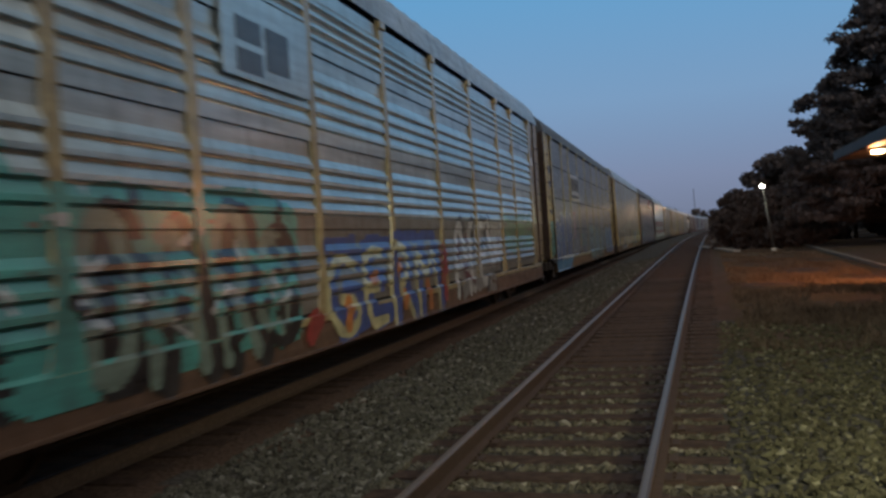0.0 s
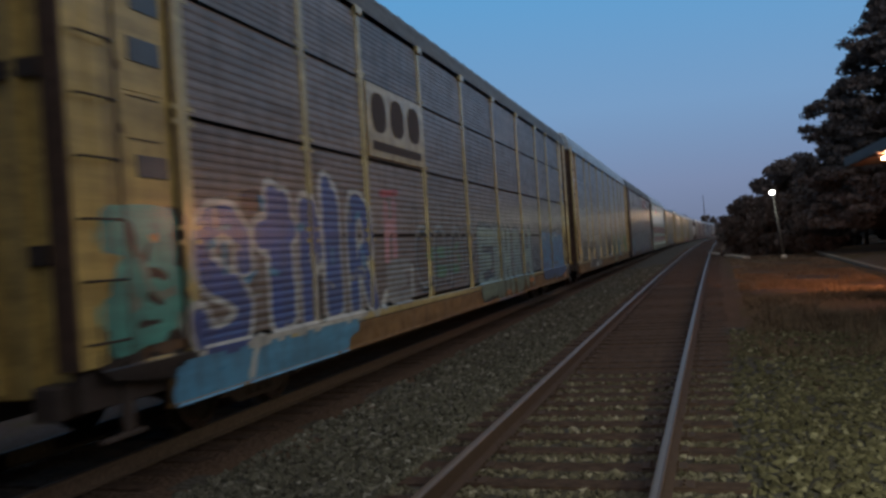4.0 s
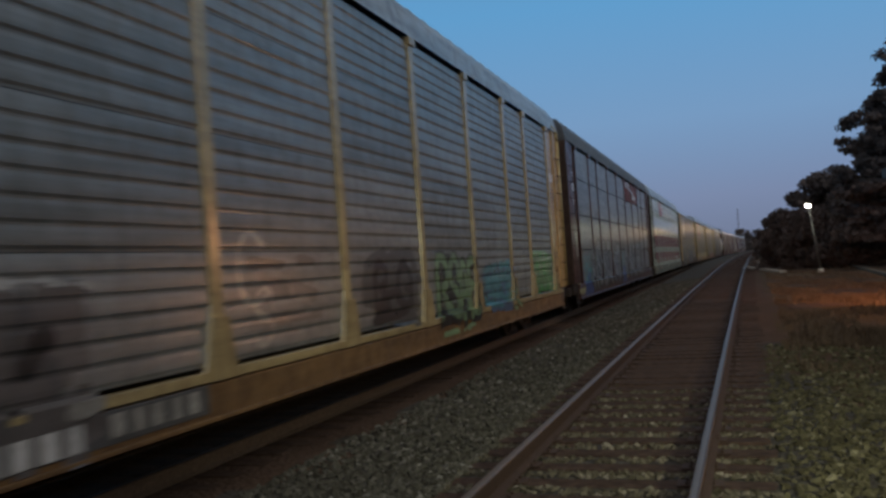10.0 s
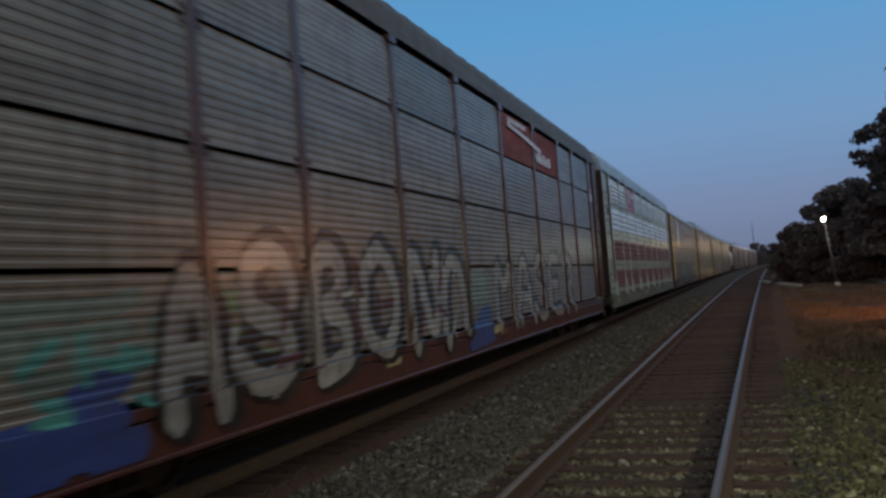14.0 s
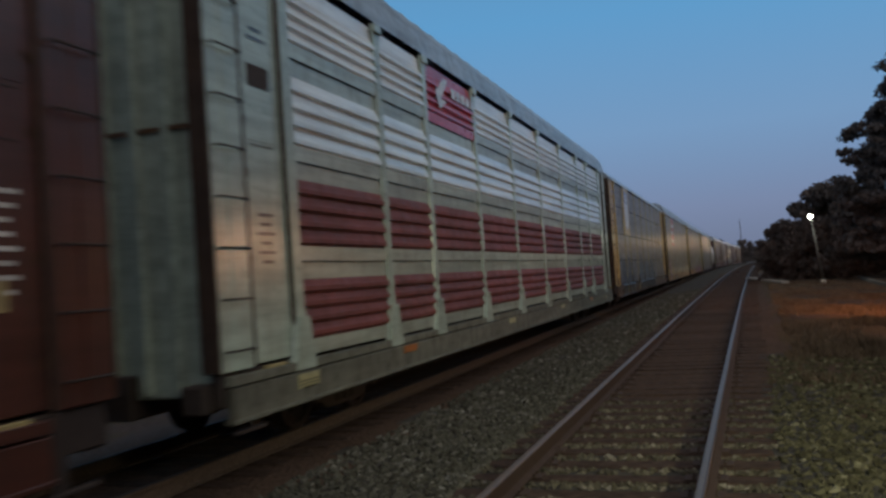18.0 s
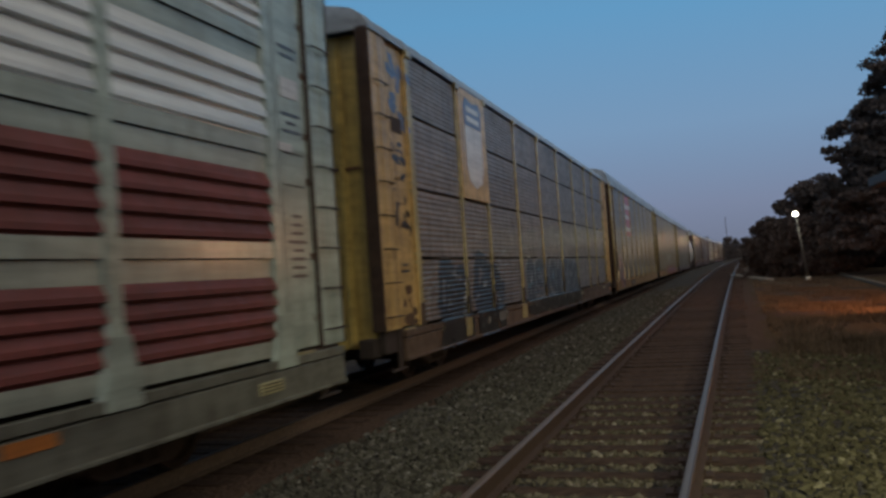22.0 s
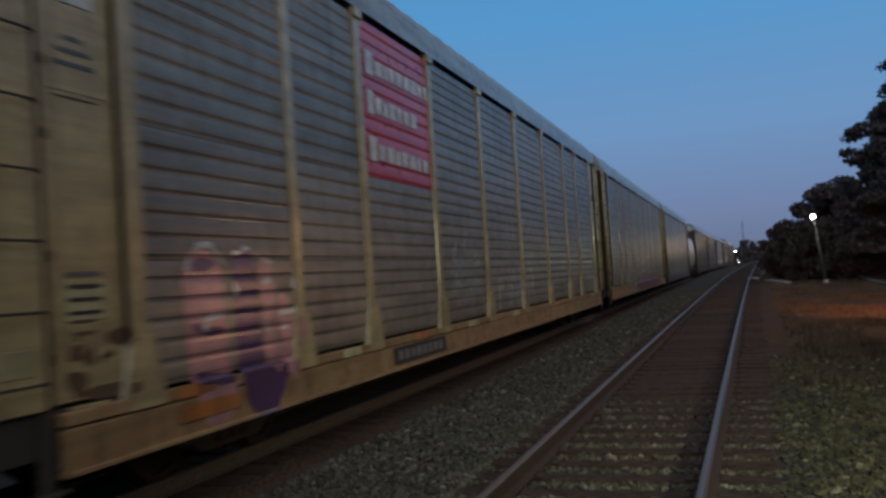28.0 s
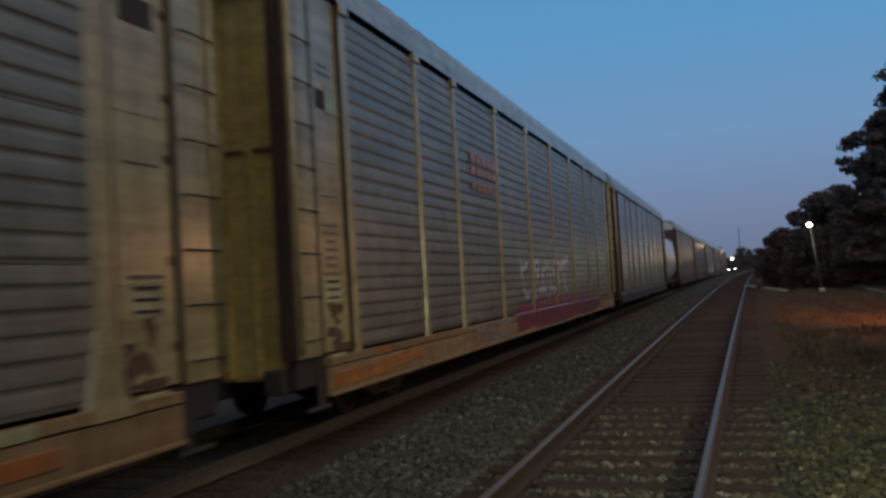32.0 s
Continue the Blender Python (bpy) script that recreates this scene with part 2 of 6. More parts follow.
M["rust_edge"] = painted("rust_brown_edge", (0.13, 0.065, 0.03), 0.75, dirt=(0.04, 0.022, 0.015), amount=0.6, gloss=0.1)
M["tie"] = plain("creosoted_timber", (0.062, 0.043, 0.035), 0.85, 0, 9, 0.45, 0.5)
M["foliage"] = plain("dark_foliage", (0.108, 0.088, 0.082), 0.85, 0, 3, 0.5, 0.1)
M["bark"] = plain("dark_bark", (0.05, 0.037, 0.028), 0.9, 0, 8, 0.4, 0.6)
M["concrete"] = plain("worn_concrete", (0.42, 0.40, 0.36), 0.85, 0, 4, 0.2, 0.3)
M["brick"] = plain("dull_red_brick", (0.22, 0.08, 0.05), 0.85, 0, 6, 0.3, 0.3)
M["pole"] = plain("dull_steel_pole", (0.12, 0.118, 0.11), 0.6, 0.3, 10, 0.1, 0.1)
M["lamp_glow"] = glow("lamp_glass_lit", (1.0, 0.96, 0.8), 22)
M["sodium_glow"] = glow("sodium_lamp_lit", (1.0, 0.6, 0.25), 40)

# ---------------------------------------------------------------- mesh helpers
def mesh_of(name, bm, *mats):
    me = bpy.data.meshes.new(name)
    bm.to_mesh(me)
    bm.free()
    for m in mats:
        me.materials.append(m)
    return me


def part(name, bm, material, parent, label="", at=None):
    me = bm if isinstance(bm, bpy.types.Mesh) else mesh_of(name, bm, *(material if isinstance(material, (list, tuple)) else (material,)))
    ob = new(name, me)
    ob.parent = parent
    if at is not None:
        ob.matrix_basis = at
    if label:
        ob["label"] = label
    return ob


def box(bm, x0, x1, y0, y1, z0, z1, mi=0, bevel=0.0):
    vs = [bm.verts.new(p) for p in ((x0, y0, z0), (x1, y0, z0), (x1, y1, z0), (x0, y1, z0), (x0, y0, z1), (x1, y0, z1), (x1, y1, z1), (x0, y1, z1))]
    fs = []
    for q in ((0, 3, 2, 1), (4, 5, 6, 7), (0, 1, 5, 4), (1, 2, 6, 5), (2, 3, 7, 6), (3, 0, 4, 7)):
        f = bm.faces.new([vs[i] for i in q])
        f.material_index = mi
        fs.append(f)
    if bevel:
        es = {e for f in fs for e in f.edges}
        bmesh.ops.bevel(bm, geom=list(es), offset=bevel, segments=1, affect="EDGES", clamp_overlap=True)
    return bm


def boxes(*specs, bevel=0.0):
    bm = bmesh.new()
    for s in specs:
        box(bm, *s, bevel=bevel)
    return bm


def rod(bm, a, b, r, n=8, r2=None, mi=0, caps=True):
    a, b = Vector(a), Vector(b)
    d = (b - a).normalized()
    u = d.orthogonal().normalized()
    v = d.cross(u)
    r2 = r if r2 is None else r2
    ra = [bm.verts.new(a + (u * math.cos(k * math.tau / n) + v * math.sin(k * math.tau / n)) * r) for k in range(n)]
    rb = [bm.verts.new(b + (u * math.cos(k * math.tau / n) + v * math.sin(k * math.tau / n)) * r2) for k in range(n)]
    for k in range(n):
        f = bm.faces.new((ra[k], ra[(k + 1) % n], rb[(k + 1) % n], rb[k]))
        f.smooth = True
        f.material_index = mi
    if caps:
        bm.faces.new(ra[::-1]).material_index = mi
        bm.faces.new(rb).material_index = mi
    return bm


def prism(bm, pts, axis, a, b, mi=0):
    """A closed outline, extruded along an axis from a to b. pts: (u, v) in the two other axes, in order."""
    def p(u, v, w):
        return {"x": (w, u, v), "y": (u, w, v), "z": (u, v, w)}[axis]
    A = [bm.verts.new(p(u, v, a)) for u, v in pts]
    B = [bm.verts.new(p(u, v, b)) for u, v in pts]
    n = len(pts)
    for k in range(n):
        bm.faces.new((A[k], A[(k + 1) % n], B[(k + 1) % n], B[k])).material_index = mi
    bm.faces.new(A[::-1]).material_index = mi
    bm.faces.new(B).material_index = mi
    return bm


def thing(name, label, category, m=None, group="", kind=""):
    ob = new(name)
    if m is not None:
        ob.matrix_basis = m
    return tagged(ob, label, category, group, kind)


# ---------------------------------------------------------------- the lie of the land
def near_x(y):          # the near track bends very gently to the right
    return -1.205 + (max(0, y - 8) ** 2) / 12500


def near_z(y):
    return -0.0105 * max(0, y - 55) ** 2 / (max(0, y - 55) + 60)


def far_x(y):           # centre line of the train's track
    return -6.17 - 0.0185 * y + 1.0e-4 * max(0, y - 40) ** 2


def far_z(y):           # its rail head
    return 0.05 - 0.0105 * y


def smooth(a, b, v):
    k = min(1, max(0, (v - a) / (b - a)))
    return k * k * (3 - 2 * k)


def ground_z(x, y):
    """Top of dirt and ballast at a place."""
    yy = min(y, 700)
    xn, xf = near_x(yy), far_x(yy)
    zn, zf = near_z(yy) - 0.03, far_z(yy) - 0.20
    mid = (xn + xf) / 2
    if x > xn + 1.5:
        z = zn - 0.05 * smooth(xn + 1.5, xn + 3.0, x)
    elif x > mid:
        z = zn - 0.16 * (1 - smooth(mid, xn - 1.3, x))
    elif x > xf + 1.3:
        z = zf + (zn - 0.16 - zf) * smooth(xf + 1.3, mid, x)
    elif x > xf - 1.6:
        z = zf
    else:
        z = zf - 0.5 * (1 - smooth(xf - 5.0, xf - 1.6, x))
    return z

# ---------------------------------------------------------------- ground
def ground_material():
    m, nt, b = mat("gravelly_dirt_and_grass")
    p = position(nt)
    big = noise_fac(nt, p, 0.5, 4)
    mid = noise_fac(nt, p, 6, 6, 0.7)
    fine = noise_fac(nt, p, 45, 5, 0.7)
    dirt = ramp(nt, mid, [(0.3, (0.055, 0.038, 0.03)), (0.55, (0.095, 0.068, 0.056)), (0.75, (0.14, 0.11, 0.092))])
    grass = ramp(nt, fine, [(0.3, (0.035, 0.028, 0.016)), (0.7, (0.12, 0.09, 0.05))])
    col = mixc(nt, ramp(nt, big, [(0.45, (0, 0, 0)), (0.6, (1, 1, 1))]), dirt, grass)
    nt.links.new(col, b.inputs["Base Color"])
    b.inputs["Roughness"].default_value = 0.95
    b.inputs["Specular IOR Level"].default_value = 0.1
    bump(nt, b, fine, 0.7, 0.03)
    return m


def ballast_material(name, k, tint=(1, 1, 0.97)):
    m, nt, b = mat(name)
    p = position(nt)
    v = node(nt, "TexVoronoi")
    v.inputs["Scale"].default_value = 16
    nt.links.new(p, v.inputs["Vector"])
    big = noise_fac(nt, p, 0.9, 4)
    c1 = ramp(nt, v.outputs["Distance"], [(0.0, (0.15, 0.14, 0.125)), (0.5, (0.10, 0.093, 0.083)), (0.9, (0.035, 0.03, 0.026))])
    col = mixc(nt, 0.5, c1, ramp(nt, noise_fac(nt, p, 20, 5), [(0.3, (0.05, 0.045, 0.038)), (0.7, (0.16, 0.15, 0.135))]))
    col = mixc(nt, ramp(nt, big, [(0.4, (0, 0, 0)), (0.75, (0.6, 0.6, 0.6))]), col, (0.07, 0.06, 0.045))
    col = mixc(nt, 1.0, col, [k * c for c in tint], "MULTIPLY")
    nt.links.new(col, b.inputs["Base Color"])
    b.inputs["Roughness"].default_value = 0.9
    b.inputs["Specular IOR Level"].default_value = 0.1
    bump(nt, b, v.outputs["Distance"], 0.9, 0.04)
    return m


M["ground"] = ground_material()
M["ballast"] = ballast_material("grey_ballast_bed", 0.72, (0.93, 0.98, 1.04))
M["greasy_and_unlit_bed"] = ballast_material("oily_and_unlit_track_bed", 0.72, (1.22, 0.92, 0.80))


def sheet(name, xs, ys, height, materials, pick):
    verts = [(x, y, height(x, y)) for y in ys for x in xs]
    nx = len(xs)
    faces, mi = [], []
    for j in range(len(ys) - 1):
        for i in range(nx - 1):
            faces.append((j * nx + i, j * nx + i + 1, (j + 1) * nx + i + 1, (j + 1) * nx + i))
            mi.append(pick((xs[i] + xs[i + 1]) / 2, (ys[j] + ys[j + 1]) / 2))
    me = bpy.data.meshes.new(name)
    me.from_pydata(verts, [], faces)
    for m in materials:
        me.materials.append(m)
    me.polygons.foreach_set("material_index", mi)
    me.polygons.foreach_set("use_smooth", [True] * len(faces))
    return new(name, me)


XS = [-900, -400, -150, -70, -40, -25, -16] + [-12 + 0.4 * k for k in range(0, 46)] + [7, 8.5, 10, 14, 20, 35, 70, 150, 400, 900]
YS = [-300, -120, -60, -30, -15, -8, -4] + [0.5 * k for k in range(0, 121)] + [62 + 4 * k for k in range(0, 60)] + [320, 400, 500, 650, 900, 1400, 2200, 3400]


def ground_kind(x, y):
    """0 dirt and dry grass, 1 ballast, 2 the oily bed of the train's track, and cribs darkened past the near lamp's
    reach.
    """
    yy = min(y, 700)
    xn, xf = near_x(yy), far_x(yy)
    if xf - 3 < x < xf + 1.95 + 0.3 * math.sin(y * 1.9 + 2 * math.sin(y * 0.7)) or (abs(x - xn) < 1.4 and y > 8 + math.sin(x * 7)):
        return 2
    if y > 12 and x > xn + 1.3 + 0.3 * math.sin(y * 1.7):
        return 0
    if xf < x < xn + 1.6 + (1.8 if y < 12.5 + 1.6 * math.sin(x * 5.1) + 1.2 * math.sin(x * 13 + y) else 0):
        return 1
    return 0


ground = sheet("ground", XS, YS, ground_z, [M["ground"], M["ballast"], M["greasy_and_unlit_bed"]], ground_kind)
tagged(ground, "grey ballast and dry dirt ground with thin grass beside the tracks", "ground", kind="structure")


# ---------------------------------------------------------------- tracks
def rail_mesh(cx, cz, ys, gauge_side):
    """A rail of true section, following the line; foot, web and crowned head, with a narrow polished band."""
    sec = [(-0.07, 0), (-0.07, 0.012), (-0.012, 0.03), (-0.012, 0.125), (-0.037, 0.135), (-0.037, 0.160), (-0.031, 0.168), (-0.014, 0.1725),
           (0.014, 0.1725), (0.031, 0.168), (0.037, 0.160), (0.037, 0.135), (0.012, 0.125), (0.012, 0.03), (0.07, 0.012), (0.07, 0)]
    bm = bmesh.new()
    rings = []
    for y in ys:
        x, z = cx(y) + gauge_side * 0.7545, cz(y) - 0.172
        rings.append([bm.verts.new((x + u, y, z + v)) for u, v in sec])
    n = len(sec)
    for a, b in zip(rings, rings[1:]):
        for k in range(n - 1):
            f = bm.faces.new((a[k], b[k], b[k + 1], a[k + 1]))
            f.material_index = 1 if k in ((6, 7, 8) if gauge_side < 0 else (5, 6, 7)) else 2 if 5 <= k <= 9 else 0
    return bm


def tie_mesh(seed):
    rnd = random.Random(seed)
    bm = bmesh.new()
    box(bm, -1.295, 1.295, -0.115, 0.115, -0.16, 0.0, bevel=0.012)
    for v in bm.verts:
        v.co += Vector((rnd.uniform(-0.02, 0.02), rnd.uniform(-0.008, 0.008), rnd.uniform(-0.008, 0.004)))
    return mesh_of("tie", bm, M["tie"])


def plate_mesh():
    bm = bmesh.new()
    box(bm, -0.17, 0.17, -0.09, 0.09, 0.0, 0.014, bevel=0.004)
    for sx in (-0.095, 0.095):
        for sy in (-0.05, 0.05):
            box(bm, sx - 0.012, sx + 0.012, sy - 0.012, sy + 0.012, 0.012, 0.035)
    return mesh_of("tie_plate", bm, M["rail_side"])


TIES = [tie_mesh(k) for k in range(6)]
PLATE = plate_mesh()


def track(name, label, cx, cz, y0, y1, parts_to, plates_to, head="rail_top"):
    th = thing(name, label, "railway track")
    tagged(th, kind="structure")
    ys = [y0] + [v for v in range(int(y0) + 2, 60, 2)] + list(range(60, int(y1), 10)) + [y1]
    for side in (-1, 1):
        part("rail", rail_mesh(cx, lambda y: cz(y), ys, side), [M["rail_side"] if head == "rail_top" else M["rail_dusty"], M[head], M["rail_crown"] if head == "rail_top" else M[head]], th, "steel rail with a worn bright head")
    rnd = random.Random(5)
    y, k = y0 + 0.3, 0
    rest = bmesh.new()
    while y < min(y1, 170):
        m = Matrix.Translation((cx(y) + rnd.uniform(-0.05, 0.05), y, cz(y) - 0.186 + rnd.uniform(-0.008, 0.006))) @ Matrix.Rotation(rnd.uniform(-0.015, 0.015), 4, "Z")
        if y < parts_to:
            t = part("tie", TIES[k % 6], None, th, at=m)
            if 3 < y < plates_to:
                for side in (-1, 1):
                    part("tie_plate", PLATE, None, t, at=Matrix.Translation((side * 0.7545, 0, 0.0)))
        else:
            c = m.translation
            box(rest, c.x - 1.295, c.x + 1.295, c.y - 0.115, c.y + 0.115, c.z - 0.16, c.z)
        y += 0.4975
        k += 1
    o = part("far_ties", rest, M["tie"], th)
    tagged(o, kind="stuff")
    return th


track("near_track", "single railway track with dark timber ties and rusty rails on ballast", near_x, lambda y: near_z(y) + 0.172, -40.3125, 420, 75, 30)
track("train_track", "railway track under the moving freight train", far_x, far_z, -40, 420, 60, 0, "rail_dull")


def stones(name, region, count, size, label, seed, sink=0.4, stuff="stones"):
    """Loose ballast stones as one joined mesh."""
    rs = np.random.RandomState(seed)
    base = np.array([(1, 0, 0), (-1, 0, 0), (0, 1, 0), (0, -1, 0), (0, 0, 1), (0, 0, -1)], float)
    tri = np.array([(0, 2, 4), (2, 1, 4), (1, 3, 4), (3, 0, 4), (2, 0, 5), (1, 2, 5), (3, 1, 5), (0, 3, 5)])
    V, F = [], []
    n = 0
    for _ in range(count):
        x, y = region(rs)
        s = size * rs.uniform(0.55, 1.35)
        pts = base * (1 + rs.uniform(-0.35, 0.35, (6, 1))) + rs.uniform(-0.25, 0.25, (6, 3))
        a, b = rs.uniform(0, 6.28), rs.uniform(-0.8, 0.8)
        ca, sa, cb, sb = np.cos(a), np.sin(a), np.cos(b), np.sin(b)
        R = np.array([[ca, -sa, 0], [sa, ca, 0], [0, 0, 1]]) @ np.array([[1, 0, 0], [0, cb, -sb], [0, sb, cb]])
        pts = (pts * np.array([1, rs.uniform(0.65, 1.0), rs.uniform(0.5, 0.8)])) @ R.T * s
        V.append(pts + np.array([x, y, ground_z(x, y) + s * (0.5 - sink)]))
        F.append(tri + n)
        n += 6
    V, F = np.concatenate(V), np.concatenate(F)
    me = bpy.data.meshes.new(name)
    me.from_pydata(V.tolist(), [], F.tolist())
    me.materials.append(M[stuff])
    return tagged(new(name, me), label, "ballast", kind="stuff")


def stone_material(name, k, tint=(1, 1, 0.97)):
    m, nt, b = mat(name)
    g = node(nt, "NewGeometry")
    col = ramp(nt, g.outputs["Random Per Island"], [(0.0, (0.06, 0.055, 0.042)), (0.4, (0.095, 0.09, 0.072)), (0.75, (0.125, 0.12, 0.095)), (0.94, (0.17, 0.16, 0.135)), (1.0, (0.28, 0.27, 0.24))])
    col = mixc(nt, 1.0, col, [k * c for c in tint], "MULTIPLY")
    col = mixc(nt, 0.4, col, mixc(nt, 1.0, col, ramp(nt, noise_fac(nt, position(nt), 70, 5), [(0.3, (0.45, 0.42, 0.38)), (0.7, (1.3, 1.3, 1.25))]), "MULTIPLY"))
    nt.links.new(col, b.inputs["Base Color"])
    b.inputs["Roughness"].default_value = 0.85
    b.inputs["Specular IOR Level"].default_value = 0.1
    bump(nt, b, noise_fac(nt, position(nt), 120, 4), 0.3, 0.004)
    return m


M["stones"] = stone_material("loose_ballast_stone", 0.86, (0.92, 0.98, 1.06))
# near crib stones: the near lamp's light is put into a paler colour
M["lamplit_stones"] = stone_material("lamplit_crushed_stone", 1.1)
M["mossy_stones"] = stone_material("mossy_ballast_stone", 0.92, (0.98, 1.0, 0.80))


def depth_pick(rs, a, b):
    """More stones near the camera, where they can be told apart."""
    return a * (b / a) ** rs.uniform(0, 1)


stones("right_ballast", lambda rs: (lambda y: (near_x(y) + 1.28 + rs.uniform(0, 1) ** 0.8 * (2.6 + 0.12 * y), y))(depth_pick(rs, 4.2, 15.5)), 12500, 0.042, "loose grey ballast stones beside the track, partly grown with moss", 11, 0.4, "mossy_stones")
stones("middle_ballast", lambda rs: (lambda y: (near_x(y) - 1.25 - (near_x(y) - far_x(y) - 3.0) * rs.uniform(0, 1) ** 1.5, y))(depth_pick(rs, 4.2, 45)), 15000, 0.045, "loose grey ballast stones between the two tracks", 12)


def crib(rs):
    y = depth_pick(rs, 4.0, 11.0)
    k = round((y + 40.0125) / 0.4975)
    y = -40.0125 + (k + 0.5) * 0.4975 + rs.uniform(-0.085, 0.085)
    return near_x(y) + rs.uniform(-1.3, 1.3), y


stones("crib_ballast", crib, 3600, 0.034, "ballast stones filling the cribs between the ties", 13, 0.35, "lamplit_stones")

# ---------------------------------------------------------------- auto-rack cars
PITCH = 28.8            # coupled length of one car
HALF = 13.70            # half the body length
BAY0 = 12.05            # panels reach this far from the middle
POSTS = [-12.05, -9.3, -7.3, -4.4, -1.47, 1.47, 4.4, 7.3, 9.3, 12.05]
SIDE = 1.50             # face of the panels from the centre line
TIER = [0.97, 2.07, 3.22, 4.42, 5.42]   # seams between the four rows of sheets
Z0, Z1 = TIER[0], TIER[4]


def sheet_profile(kind, tier):
    """Section of one sheet: (how far it stands proud, height over the rail, material slot)."""
    a, b = TIER[tier] + (0.03 if tier == 0 else 0), TIER[tier + 1]
    pts = []
    if kind == "fine":                      # many shallow corrugations, wide black seam
        a, b = a + 0.022, b - 0.022
        n = 12
        d = (b - a) / n
        for k in range(n):
            za = a + d * k
            pts += [(0.014, za, 0), (0.014, za + 0.40 * d, 0), (0.008, za + 0.55 * d, 0), (0.008, za + 0.85 * d, 0)]
        pts.append((0.014, b, 0))
    elif kind == "rib":                     # broad flats with a groove below each
        a, b = a + 0.004, b - 0.004
        n = 6
        d = (b - a) / n
        for k in range(n):
            za = a + d * k
            pts += [(0.0, za, 0), (0.001, za + 0.12 * d, 0), (0.011, za + 0.26 * d, 0), (0.010, za + 0.45 * d, 0), (0.005, za + 0.8 * d, 0)]
        pts.append((0.0, b, 0))
    else:                                   # a flat band, then four overhanging slats
        a, b = a + 0.006, b - 0.006
        top = b - 0.20
        pts = [(0.02, a, 1), (0.02, a + 0.17, 1)]
        n = 4
        d = (top - a - 0.17) / n
        for k in range(n):
            za = a + 0.17 + d * k
            pts += [(-0.018, za + 0.007, 0), (-0.015, za + 0.026, 0), (0.036, za + 0.038, 0), (0.033, za + 0.09, 0), (0.02, za + 0.62 * d, 0), (-0.006, za + d - 0.004, 0)]
        pts += [(-0.01, top + 0.004, 2), (-0.01, b, 2)]
    return pts


def panel_mesh(name, kind, tier, mats, width):
    """One sheet of the side with its corrugation, standing in the plane x = 0, with edges turned back."""
    pts = sheet_profile(kind, tier)
    bm = bmesh.new()
    L = [bm.verts.new((x, -width / 2, z)) for x, z, _ in pts]
    R = [bm.verts.new((x, width / 2, z)) for x, z, _ in pts]
    for k in range(len(pts) - 1):
        f = bm.faces.new((L[k], R[k], R[k + 1], L[k + 1]))
        f.material_index = min(max(pts[k][2], pts[k + 1][2]) if pts[k][2] == pts[k + 1][2] else 0, len(mats) - 1)
    for row in (L, R):
        back = [bm.verts.new((-0.06, v.co.y, v.co.z)) for v in row]
        for k in range(len(row) - 1):
            q = (row[k], row[k + 1], back[k + 1], back[k])
            bm.faces.new(q if row is R else q[::-1])
    return mesh_of(name, bm, *mats)


def post_width(z, heavy):
    w, g = (0.085, 0.24) if heavy else (0.06, 0.10)
    if z < Z0 + 0.6:
        return w + (g - w) * max(0, (Z0 + 0.6 - z) / 0.63)
    return w


def post_mesh(material, heavy, clips):
    """A side post: hat section, widening to a gusset at foot and head, with cleats at the seams."""
    bm = bmesh.new()
    rows = [(Z0 - 0.03, post_width(Z0 - 0.03, heavy)), (Z0 + 0.6, post_width(2, heavy)), (Z1 - 0.28, post_width(2, heavy)), (Z1 + 0.05, post_width(2, heavy) * 1.8)]
    prev = None
    for z, ww in rows:
        ring = [bm.verts.new((0.0, -ww - 0.02, z)), bm.verts.new((0.036, -ww, z)), bm.verts.new((0.036, ww, z)), bm.verts.new((0.0, ww + 0.02, z))]
        if prev:
            for k in range(3):
                bm.faces.new((prev[k], prev[k + 1], ring[k + 1], ring[k]))
        else:
            bm.faces.new(ring[::-1])
        prev = ring
    bm.faces.new(prev)
    box(bm, 0.03, 0.075, -0.13, 0.13, Z1 - 0.07, Z1 + 0.07, bevel=0.015)
    if clips:
        for z in TIER[1:4]:
            for s in (-1, 1):
                for dz in (-0.09, 0.05):
                    box(bm, 0.005, 0.032, s * 0.13 - 0.04, s * 0.13 + 0.04, z + dz, z + dz + 0.05)
    return mesh_of("post", bm, material)


def gusset_mesh(material):
    """Flared plate that ties the foot of a post to the sill."""
    bm = bmesh.new()
    prism(bm, [(-0.23, 0.865), (0.23, 0.865), (0.22, 0.98), (0.12, 1.45), (-0.12, 1.45), (-0.22, 0.98)], "x", 0.03, 0.076)
    return mesh_of("gusset", bm, material)


def sill_bm(near, reach):
    """Web of the deep side sill, with stiffening gussets under the posts."""
    s = 1 if near else -1
    bm = bmesh.new()
    box(bm, s * SIDE - 0.02, s * SIDE + 0.06, -BAY0 - reach, BAY0 + reach, 0.53, 0.845, bevel=0.012)
    return bm


